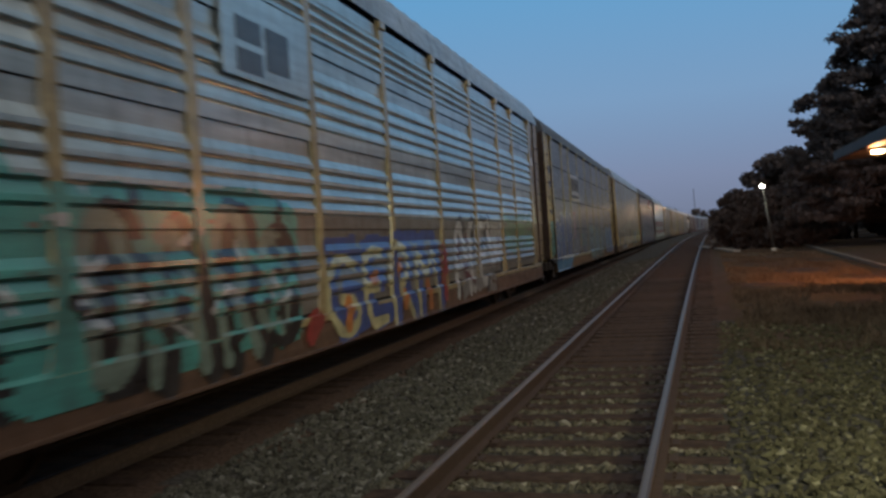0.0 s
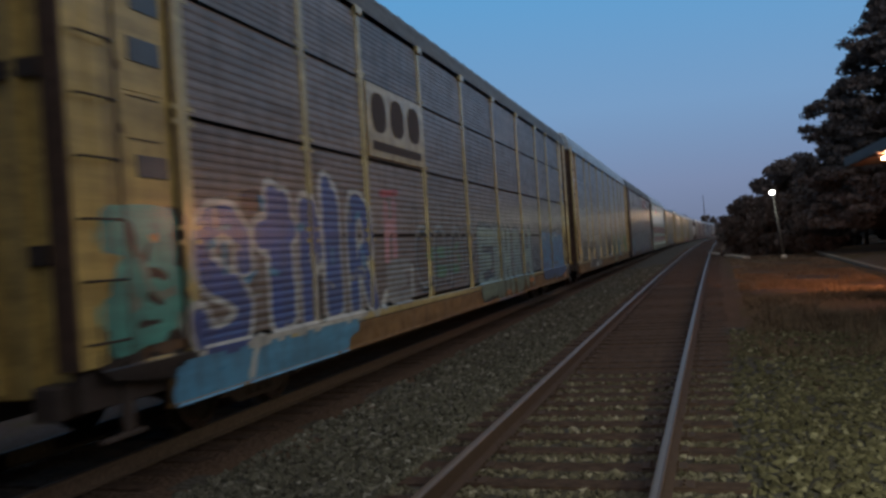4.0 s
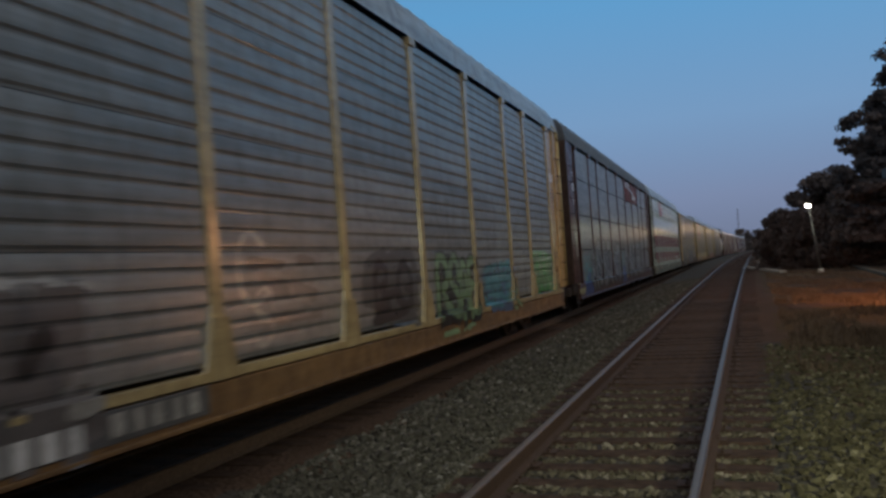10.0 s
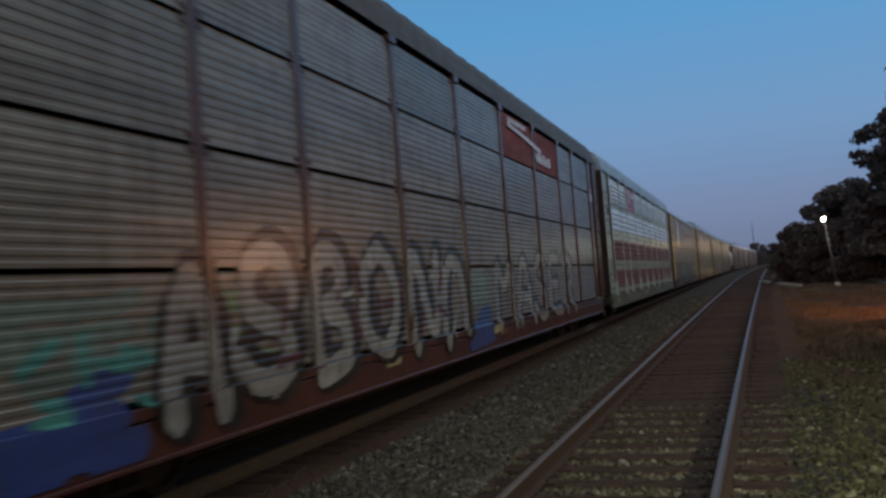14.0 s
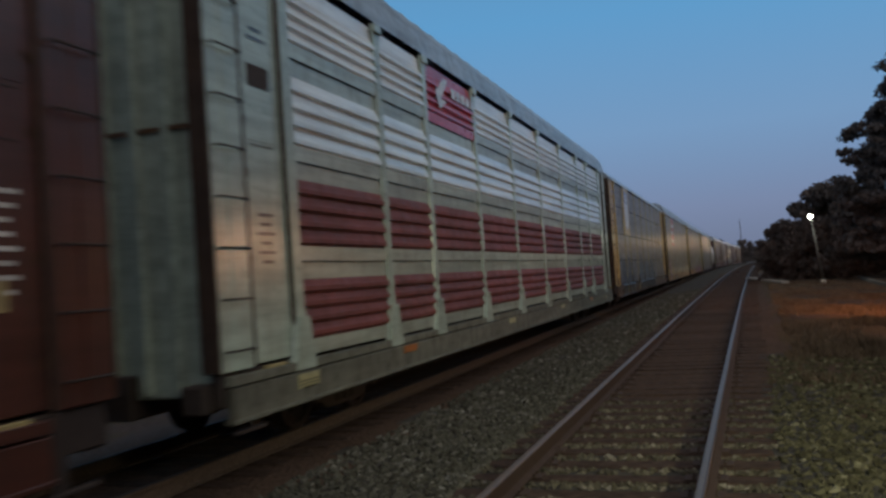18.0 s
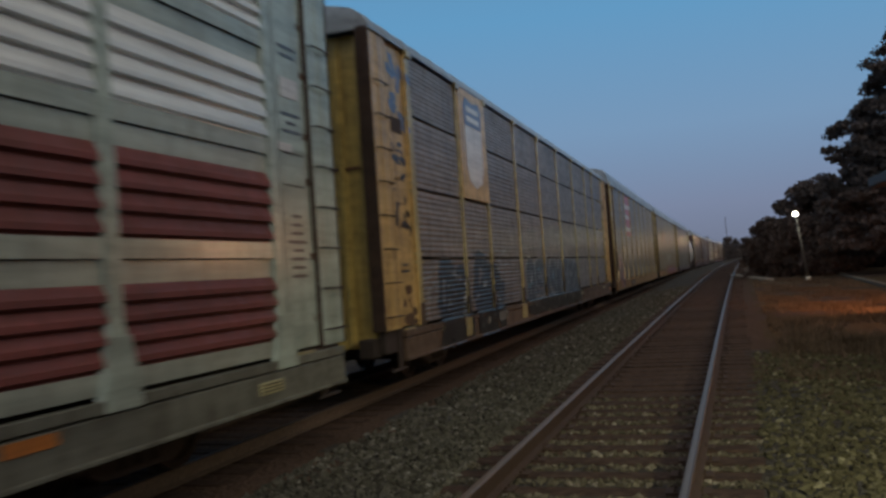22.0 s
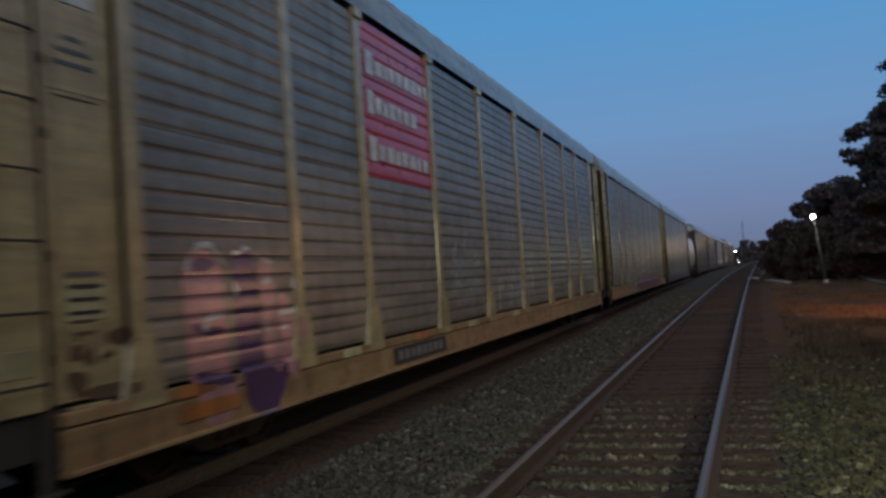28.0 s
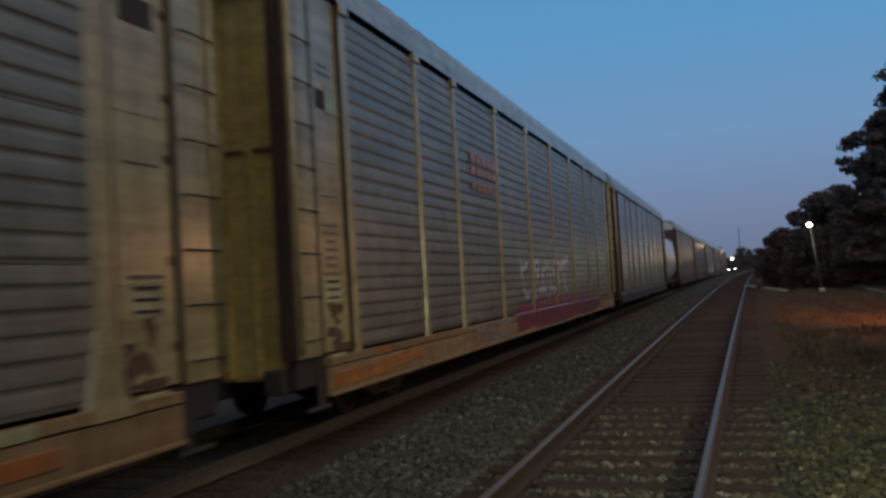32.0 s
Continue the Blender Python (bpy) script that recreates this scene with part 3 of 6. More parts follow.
def roof_bm(kind):
    """Roof sheet with bowed eaves and cross ribs. Kinds: high, mid, low."""
    bm = bmesh.new()
    half = {"tall": [(SIDE + 0.05, 5.50), (SIDE + 0.03, 5.62), (SIDE - 0.05, 5.94), (SIDE - 0.22, 6.17), (SIDE - 0.7, 6.28), (0, 6.32)],
            "high": [(SIDE + 0.05, 5.47), (SIDE + 0.03, 5.56), (SIDE - 0.06, 5.84), (SIDE - 0.24, 6.03), (SIDE - 0.7, 6.13), (0, 6.17)],
            "mid": [(SIDE + 0.05, 5.45), (SIDE + 0.05, 5.49), (SIDE - 0.06, 5.66), (SIDE - 0.22, 5.78), (SIDE - 0.6, 5.87), (0, 5.92)],
            "low": [(SIDE + 0.05, 5.44), (SIDE + 0.05, 5.48), (SIDE - 0.10, 5.56), (SIDE - 0.3, 5.62), (SIDE - 0.7, 5.68), (0, 5.72)]}[kind]
    sec = half + [(-x, z) for x, z in half[-2::-1]]
    n = 110
    rings = []
    for k in range(n + 1):
        y = -HALF + 2 * HALF * k / n
        lift = 0.022 if k % 3 == 1 else 0.0
        rings.append([bm.verts.new((x, y, z + (lift if 1 < i < len(sec) - 2 else 0))) for i, (x, z) in enumerate(sec)])
    for a, b in zip(rings, rings[1:]):
        for i in range(len(sec) - 1):
            bm.faces.new((a[i], b[i], b[i + 1], a[i + 1]))
    bm.faces.new(rings[0])
    bm.faces.new(rings[-1][::-1])
    return bm


def door_sheet(material):
    """One half of the tall end door."""
    bm = bmesh.new()
    box(bm, 0.02, 1.40, -0.05, 0.0, 0.75, 5.45, bevel=0.01)
    return mesh_of("end_door", bm, material)


def door_rib(material):
    bm = bmesh.new()
    prism(bm, [(-0.07, 0.0), (-0.035, 0.06), (0.035, 0.06), (0.07, 0.0)], "z", 0.8, 5.4)
    return mesh_of("door_rib", bm, material)


def end_panel_bm(which):
    """The closed end of the side: recessed sheet, end post, corner column with dark inner faces, end sill with a stirrup."""
    bm = bmesh.new()
    w = HALF - BAY0
    if which == 0:                          # recessed sheet between the end post and the corner column
        box(bm, -0.06, -0.02, 0.1, 1.02, 1.02, Z1 + 0.08, bevel=0.01)
        for z in (1.9, 3.35):
            box(bm, -0.02, -0.012, 0.2, 0.85, z, z + 0.012)
    elif which == 1:                        # proud end post
        box(bm, -0.16, 0.033, -0.09, 0.13, 0.98, Z1 + 0.05, bevel=0.012)
    elif which == 2:                        # corner column, a folded sheet with a raised fold
        box(bm, -0.16, 0.02, 1.012, w - 0.035, 1.0, Z1 + 0.08, bevel=0.012)
        prism(bm, [(0.02, 1.30), (0.034, 1.315), (0.034, 1.345), (0.02, 1.36)], "z", 1.02, Z1)
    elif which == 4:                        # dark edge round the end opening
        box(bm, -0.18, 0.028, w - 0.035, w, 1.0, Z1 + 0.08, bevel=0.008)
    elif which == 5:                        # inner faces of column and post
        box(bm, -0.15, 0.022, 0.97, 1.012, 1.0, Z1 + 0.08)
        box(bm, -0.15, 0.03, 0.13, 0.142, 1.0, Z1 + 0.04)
    else:
        box(bm, -0.14, -0.03, 0.2, w - 0.1, 0.66, 0.99, bevel=0.012)
        box(bm, -0.4, -0.14, w - 0.25, w + 0.05, 0.62, 0.9, bevel=0.02)
        box(bm, -0.04, 0.0, 0.95, 1.1, 0.4, 0.99, bevel=0.01)
        box(bm, -0.04, 0.03, 0.85, 1.4, 0.38, 0.42, bevel=0.008)
    return bm


def corner_pipe_mesh():
    """A pipe that runs up the corner column and bends over the roof's end."""
    bm = bmesh.new()
    pts = [(0.05, 1.56, 1.05), (0.05, 1.56, 5.25), (0.045, 1.5, 5.48), (0.03, 1.3, 5.6), (0.02, 0.9, 5.63)]
    for a, b in zip(pts, pts[1:]):
        rod(bm, a, b, 0.035, 8)
    return mesh_of("corner_pipe", bm, M["post_tan"])


def roof_end_mesh():
    """Rounded pale cap over the end doors, under the roof's end."""
    bm = bmesh.new()
    pts = [(-1.15, 5.42), (1.15, 5.42), (1.2, 5.62), (1.08, 5.9), (0.8, 6.02), (-0.8, 6.02), (-1.08, 5.9), (-1.2, 5.62)]
    prism(bm, pts, "y", -0.42, 0.10)
    bmesh.ops.bevel(bm, geom=list(bm.edges), offset=0.05, segments=2, affect="EDGES", clamp_overlap=True)
    return mesh_of("roof_end_cap", bm, M["white"])


def rung_mesh():
    bm = bmesh.new()
    rod(bm, (0.09, -0.24, 0), (0.09, 0.24, 0), 0.012, 6)
    for s in (-1, 1):
        rod(bm, (0.0, s * 0.23, 0.0), (0.09, s * 0.23, 0), 0.012, 6)
    return mesh_of("rung", bm, M["dark"])


def wheelset_mesh():
    bm = bmesh.new()
    rod(bm, (-0.95, 0, 0), (0.95, 0, 0), 0.08, 10)
    for s in (-1, 1):
        x = s * 0.7545
        prof = [(-0.065, 0.12), (-0.065, 0.20), (-0.03, 0.22), (-0.02, 0.34), (-0.065, 0.36), (-0.065, 0.42), (0.05, 0.425), (0.065, 0.455), (0.075, 0.455), (0.075, 0.36), (0.02, 0.34), (0.01, 0.22), (0.05, 0.2), (0.05, 0.12)]
        n = 24
        rings = [[bm.verts.new((x - s * u, r * math.cos(k * math.tau / n), r * math.sin(k * math.tau / n))) for u, r in prof] for k in range(n)]
        for k in range(n):
            a, b = rings[k], rings[(k + 1) % n]
            for i in range(len(prof) - 1):
                bm.faces.new((a[i], b[i], b[i + 1], a[i + 1]))
    return mesh_of("wheelset", bm, M["wheel"])


def side_frame_mesh():
    bm = bmesh.new()
    out = [(-1.15, 0.36), (-1.15, 0.60), (-0.75, 0.66), (-0.45, 0.72), (0.45, 0.72), (0.75, 0.66), (1.15, 0.60), (1.15, 0.36), (0.78, 0.36), (0.5, 0.20), (-0.5, 0.20), (-0.78, 0.36)]
    prism(bm, out, "x", -0.07, 0.07)
    for y in (-0.89, 0.89):
        rod(bm, (0.0, y, 0.43), (0.14, y, 0.43), 0.11, 12)
    for y in (-0.22, 0, 0.22):
        rod(bm, (0.02, y, 0.26), (0.02, y, 0.56), 0.09, 10)
        box(bm, 0.07, 0.09, y - 0.05, y + 0.05, 0.3, 0.5)
    return mesh_of("side_frame", bm, M["dark"])


def coupler_mesh():
    bm = bmesh.new()
    box(bm, -0.09, 0.09, 0.0, 0.55, 0.68, 0.92, bevel=0.03)
    box(bm, -0.16, 0.12, 0.5, 0.72, 0.62, 0.98, bevel=0.05)
    rod(bm, (0.3, -0.1, 0.62), (0.12, 0.6, 0.42), 0.03, 6)
    return mesh_of("coupler", bm, M["dark"])


BRACKET = mesh_of("slot_bracket", boxes((-0.05, 0.03, -0.075, 0.065, -0.05, 0.05), bevel=0.008), M["rust_edge"])
WHEELSET, FRAME, COUPLER, RUNG = wheelset_mesh(), side_frame_mesh(), coupler_mesh(), rung_mesh()
SHARED = {}


def shared(key, make):
    if key not in SHARED:
        SHARED[key] = make()
    return SHARED[key]


SIGN_LABEL = {"sign_red": "corrugated sheet painted sign red", "red": "corrugated sheet painted dark red"}


def autorack(label, paint, kind, sheet_mat, roof="tall", tiers=None, post_paint=None, heavy=True, roof_mat="roof", sill_paint=None, door_paint=None, signs=(), reach=0.9, flange_paint=None, slot=True, dirty_feet=False):
    """A closed two- or three-deck car carrier. Local y runs along the train, +x faces the camera, z = 0 is the rail head."""
    car = thing("autorack_car", label, "railway car", group="cars of the passing freight train")
    tiers = tiers or [(sheet_mat,)] * 4
    P = M[paint]
    part("core", boxes((-SIDE + 0.2, SIDE - 0.2, -HALF + 0.45, HALF - 0.45, 0.8, 5.45)), M["black"], car, "dark inside of the car")
    part("underframe", boxes((-0.4, 0.4, -HALF + 0.1, HALF - 0.1, 0.55, 1.0), bevel=0.02), M["dark"], car, "grimy centre sill")
    part("roof", roof_bm(roof), M[roof_mat], car, "ribbed sheet roof")
    for near in (True, False):
        s = part("side_sill", sill_bm(near, reach), M[sill_paint or paint], car)
        for z, h, out in ((0.52, 0.02, 0.085), (0.912, 0.048, 0.066)):
            part("sill_flange", boxes(((SIDE - 0.04) if near else (-SIDE - out), (SIDE + out) if near else (-SIDE + 0.04), -BAY0 - reach, BAY0 + reach, z - h, z + h), bevel=0.006), M[(sill_paint or paint) if h < 0.03 else (flange_paint or post_paint or sill_paint or paint)], s)
    part("far_side", boxes((-SIDE - 0.03, -SIDE + 0.02, -BAY0, BAY0, 0.97, Z1)), M[sheet_mat], car)
    for i, (a, b) in enumerate(zip(POSTS, POSTS[1:])):
        w = round(b - a - 0.10, 2)
        for t in range(4):
            names = dict(signs).get((i, t), tiers[t])
            me = shared(("panel", kind, t, names, w), lambda: panel_mesh("panel", kind, t, [M[n] for n in names], w))
            part("panel", me, None, car, SIGN_LABEL.get(names[0], "") if (i, t) in dict(signs) else "", at=Matrix.Translation((SIDE, (a + b) / 2, 0)))
    PP = M[post_paint or paint]
    pm = shared(("post", PP.name, heavy, kind == "fine"), lambda: post_mesh(PP, heavy, kind == "fine"))
    for y in POSTS:
        p = part("post", pm, None, car, at=Matrix.Translation((SIDE, y, 0)))
        if dirty_feet:
            part("post_foot", shared("post_foot", lambda: mesh_of("post_foot", boxes((0.03, 0.042, -0.11, 0.11, 0.965, 1.34), bevel=0.004), M["grimy"])), None, p, "grimy foot of the post")
        if heavy and kind != "slat" or paint == "pale":
            part("gusset", shared(("gusset", PP.name), lambda: gusset_mesh(PP)), None, p)
    ends = {"end_panel": shared(("end_panel", paint), lambda: mesh_of("end_panel", end_panel_bm(0), P)),
            "end_post": shared(("end_post", PP.name), lambda: mesh_of("end_post", end_panel_bm(1), PP if heavy else P)),
            "corner_sheet": shared(("corner_sheet", paint), lambda: mesh_of("corner_sheet", end_panel_bm(2), P)),
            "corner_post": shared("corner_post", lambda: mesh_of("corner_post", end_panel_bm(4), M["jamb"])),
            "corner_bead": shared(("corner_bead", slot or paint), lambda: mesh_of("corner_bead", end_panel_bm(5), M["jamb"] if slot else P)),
            "end_sill": shared("end_sill", lambda: mesh_of("end_sill", end_panel_bm(3), M["dark"]))}
    D = M[door_paint or paint]
    for sy in (-1, 1):
        for sx in (-1, 1):
            turn = Matrix.Translation((sx * SIDE, sy * BAY0, 0)) @ (Matrix.Rotation(math.pi, 4, "Z") if sx < 0 else Matrix()) @ (Matrix.Scale(-1, 4, (0, 1, 0)) if sx * sy < 0 else Matrix())
            o = None
            for nm, me in ends.items():
                q = part(nm, me, None, car, at=turn)
                o = o or q
            if sx > 0 and kind == "rib":
                part("corner_pipe", shared("corner_pipe", corner_pipe_mesh), None, o, "pale bent pipe at the corner", at=Matrix())
            if sx > 0:
                for z in (1.35, 2.1, 3.0, 3.55, 4.3, 4.9) if slot else ():
                    part("slot_bracket", BRACKET, None, o, at=Matrix.Translation((-0.05, 0.93, z)))
                for k in range(8):
                    part("rung", RUNG, None, o, at=Matrix.Translation((0.0, 1.31, 1.2 + 0.50 * k)))
            dt = Matrix.Translation((0, sy * (HALF - 0.24), 0)) @ (Matrix.Rotation(math.pi, 4, "Z") if sy < 0 else Matrix()) @ (Matrix.Scale(-1, 4, (1, 0, 0)) if sx < 0 else Matrix())
            d = part("end_door", shared(("door", D.name), lambda: door_sheet(D)), None, car, "tall ribbed end door", at=dt)
            part("door_seam", shared("door_seam", lambda: mesh_of("door_seam", boxes((0.05, 1.36, 0.0, 0.03, 3.42, 3.47)), M["rust_edge"])), None, d)
            for x in (0.16, 0.52, 0.9, 1.26):
                part("door_rib", shared(("rib", D.name), lambda: door_rib(D)), None, d, at=Matrix.Translation((x, 0, 0)))
        if roof == "tall":
            part("roof_end_cap", shared("roof_end", roof_end_mesh), None, car, "pale rounded cap above the end doors", at=Matrix.Translation((0, sy * HALF, 0)) @ (Matrix.Rotation(math.pi, 4, "Z") if sy < 0 else Matrix()))
        part("coupler", COUPLER, None, car, at=Matrix.Translation((0, sy * (HALF - 0.02), 0)) @ (Matrix.Rotation(math.pi, 4, "Z") if sy < 0 else Matrix()))
        trucks(car, sy * 10.1)
    return car


SPINNERS = []


def trucks(car, y):
    tr = part("truck", boxes((-0.8, 0.8, -0.25, 0.25, 0.38, 0.62), (-0.3, 0.3, -0.3, 0.3, 0.6, 0.76), bevel=0.02), M["dark"], car, "dark cast steel four-wheel truck", at=Matrix.Translation((0, y, 0)))
    for s in (-1, 1):
        part("side_frame", FRAME, None, tr, at=Matrix.Translation((s * 1.0, 0, 0)) @ (Matrix.Rotation(math.pi, 4, "Z") if s < 0 else Matrix()))
    for wy in (-0.89, 0.89):
        w = part("wheelset", WHEELSET, None, tr, at=Matrix.Translation((0, wy, 0.425)))
        SPINNERS.append((w, wy))


# the train, in the order in which it passes
CAR_A = autorack("grey slatted auto-rack car with yellow posts and colourful graffiti", "rust_tan", "slat", "galv", "tall", post_paint="tan", sill_paint="rust_sill",
                 tiers=[("rust_warm_galv",), ("galv", "rust_warm_galv", "galv"), ("galv",), ("galv",)])
CAR_B = autorack("dark panelled auto-rack car with yellow ends and blue graffiti", "yellow", "fine", "galv_dark", "high", heavy=False, post_paint="post_tan", door_paint="yellow", sill_paint="sill_yellow", reach=0.45, roof_mat="roof_dark")
CAR_C = autorack("blue-grey ribbed auto-rack car with yellow posts and sill", "peach", "rib", "galv_blue", "tall", post_paint="tan", door_paint="orange_yellow", sill_paint="sill_yellow", slot=False)
CAR_D = autorack("grey panelled auto-rack car with oxide brown frame and outlined graffiti", "brown", "fine", "galv_mid", "tall", heavy=False, roof_mat="roof_dark", signs=[((5, 3), ("red",)), ((6, 3), ("red",))])
CAR_E = autorack("bright slatted auto-rack car with dark red lower slats", "pale", "slat", "galv_white", "tall", sill_paint="sill_pale", reach=1.5, signs=[((2, 3), ("sign_red",))],
                 tiers=[("red", "band_grey", "band_grey"), ("red", "band_grey", "band_grey"), ("galv_white", "band_grey", "band_grey"), ("galv_white", "band_grey", "galv_white")])
CAR_F = autorack("dark panelled auto-rack car with rusty yellow ends and a shield sign", "orange_yellow", "fine", "galv_worn", "mid", heavy=False, post_paint="post_tan", sill_paint="sill_brown", flange_paint="sill_brown", slot=False, dirty_feet=True, door_paint="yellow")
CAR_G = autorack("ribbed grey auto-rack car with tan ends and a red sign", "tan", "rib", "galv_dull", "tall", door_paint="yellow", sill_paint="sill_tan", signs=[((2, 2), ("sign_red",)), ((2, 3), ("sign_red",))])
CAR_H = autorack("ribbed grey auto-rack car with yellow ends and a pink painted foot", "tan", "rib", "galv_dull", "tall", heavy=False, door_paint="yellow", sill_paint="sill_tan")
CAR_I = autorack("grey-green ribbed auto-rack car with brown ends", "brown", "rib", "galv_mid", "tall", heavy=False, post_paint="galv_mid")
TAIL = [autorack("weathered auto-rack car near the tail of the train", *spec) for spec in
        (("brown", "rib", "galv_dull", "tall"), ("brown", "fine", "galv_dark", "high"), ("grimy", "slat", "galv_dull", "tall"), ("brown", "fine", "galv_dark", "high"), ("brown", "rib", "galv_dull", "tall"))]
KIND = {id(c): k for c, k in zip((CAR_A, CAR_B, CAR_C, CAR_D, CAR_E, CAR_F, CAR_G, CAR_H, CAR_I), ("slat", "fine", "rib", "fine", "slat", "fine", "rib", "rib", "rib"))}


def hopper(label):
    """A pale covered hopper car with rounded sides and sloping end sheets."""
    car = thing("covered_hopper_car", label, "railway car", group="cars of the passing freight train")
    bm = bmesh.new()
    sec = [(1.05, 1.0), (1.5, 1.7), (1.55, 2.6), (1.45, 3.6), (1.1, 4.35), (0.5, 4.6), (-0.5, 4.6), (-1.1, 4.35), (-1.45, 3.6), (-1.55, 2.6), (-1.5, 1.7), (-1.05, 1.0)]
    stations = [(-5.4, 0.2), (-4.9, 0.55), (-4.0, 0.9), (-3.4, 1.0), (3.4, 1.0), (4.0, 0.9), (4.9, 0.55), (5.4, 0.2)]
    rings = []
    for y, k in stations:
        rings.append([bm.verts.new((x * (0.75 + 0.25 * k), y, 4.6 - (4.6 - z) * k)) for x, z in sec])
    for a, b in zip(rings, rings[1:]):
        for i in range(len(sec)):
            f = bm.faces.new((a[i], b[i], b[(i + 1) % len(sec)], a[(i + 1) % len(sec)]))
            f.smooth = True
    bm.faces.new(rings[0])
    bm.faces.new(rings[-1][::-1])
    part("tank", bm, M["white"], car)
    part("running_board", boxes((-0.4, 0.4, -5.4, 5.4, 4.62, 4.70), bevel=0.01), M["dark"], car)
    part("underframe", boxes((-1.3, 1.3, -5.9, 5.9, 0.85, 1.05), (-0.3, 0.3, -5.9, 5.9, 0.6, 0.9), bevel=0.01), M["dark"], car)
    for s in (-1, 1):
        part("end_ladder", boxes((1.1, 1.15, s * 5.7 - 0.03, s * 5.7 + 0.03, 0.9, 4.5), (1.1, 1.15, s * 5.2 - 0.03, s * 5.2 + 0.03, 0.9, 4.5)), M["dark"], car)
        part("coupler", COUPLER, None, car, at=Matrix.Translation((0, s * 5.7, 0)) @ (Matrix.Rotation(math.pi, 4, "Z") if s < 0 else Matrix()))
        trucks(car, s * 4.4)
    return car


HOPPER = hopper("pale grey covered hopper car with rounded sides")

FIRST_GAP = 29.1        # gap between the first two cars along the line at the start
ORDER = [(CAR_A, -0.5), (CAR_B, 0.5), (CAR_C, 1.5), (CAR_D, 2.5), (CAR_E, 3.5), (CAR_F, 4.5), (CAR_G, 5.5), (CAR_H, 6.5), (CAR_I, 7.5)]
PLACES = [(c, FIRST_GAP + PITCH * k) for c, k in ORDER]
end = FIRST_GAP + PITCH * 8
PLACES.append((HOPPER, end + 6.4))
end += 12.8
for c in TAIL:
    PLACES.append((c, end + PITCH / 2))
    end += PITCH

# seconds and metres travelled since the start
RUN = [(0.0, -0.05), (4.0, 24.35), (9.0, 54.87), (10.0, 60.98), (12.0, 73.33), (14.0, 85.22), (16.0, 97.2), (24.0, 145.65), (28.0, 169.7), (32.0, 194.15)]


def travelled(t):
    return float(np.interp(t, [r[0] for r in RUN], [r[1] for r in RUN]))


def on_line(y, half=9.9):
    a, b = Vector((far_x(y - half), y - half, far_z(y - half))), Vector((far_x(y + half), y + half, far_z(y + half)))
    c, d = (a + b) / 2, (b - a)
    m = Matrix.LocRotScale(c, Euler((math.atan2(d.z, d.y), 0, math.atan2(-d.x, d.y))), None)
    return m


# ---------------------------------------------------------------- paint on the cars
def paint_mat(name, colour, rough=0.34):
    m = painted(name, colour, rough, dirt=[c * 0.3 + 0.05 for c in colour], amount=0.85, vary=0.25)
    return m


INK = {
    "teal": paint_mat("teal_spray_paint", (0.10, 0.40, 0.36)),
    "mint": paint_mat("mint_spray_paint", (0.21, 0.29, 0.245)),
    "black": paint_mat("black_spray_paint", (0.018, 0.018, 0.02)),
    "white": paint_mat("white_spray_paint", (0.56, 0.58, 0.58)),
    "silver": paint_mat("silver_spray_paint", (0.36, 0.36, 0.34), 0.3),
    "blue": paint_mat("deep_blue_spray_paint", (0.055, 0.10, 0.34)),
    "sky": paint_mat("light_blue_spray_paint", (0.10, 0.30, 0.52)),
    "steel": paint_mat("grey_blue_spray_paint", (0.12, 0.18, 0.34)),
    "yellow": paint_mat("pale_yellow_spray_paint", (0.54, 0.51, 0.28)),
    "orange": paint_mat("orange_spray_paint", (0.55, 0.20, 0.05)),
    "pink": paint_mat("pink_spray_paint", (0.48, 0.24, 0.25)),
    "magenta": paint_mat("magenta_spray_paint", (0.28, 0.05, 0.10)),
    "purple": paint_mat("purple_spray_paint", (0.085, 0.036, 0.12)),
    "green": paint_mat("green_spray_paint", (0.06, 0.33, 0.09)),
    "leaf": paint_mat("faded_green_spray_paint", (0.13, 0.26, 0.14)),
    "olive": paint_mat("pale_green_spray_paint", (0.22, 0.36, 0.20)),
    "veil": paint_mat("thin_grey_paint", (0.16, 0.15, 0.15)),
    "cyan": paint_mat("blue_green_spray_paint", (0.09, 0.29, 0.36)),
    "grey": paint_mat("grey_spray_paint", (0.25, 0.25, 0.24)),
    "smudge": paint_mat("worn_dark_paint", (0.10, 0.105, 0.11)),
    "maroon": paint_mat("maroon_spray_paint", (0.12, 0.03, 0.04)),
    "rust": paint_mat("rust_stain", (0.14, 0.075, 0.035), 0.8),
    "redpaint": paint_mat("red_spray_paint", (0.40, 0.06, 0.05)),
}

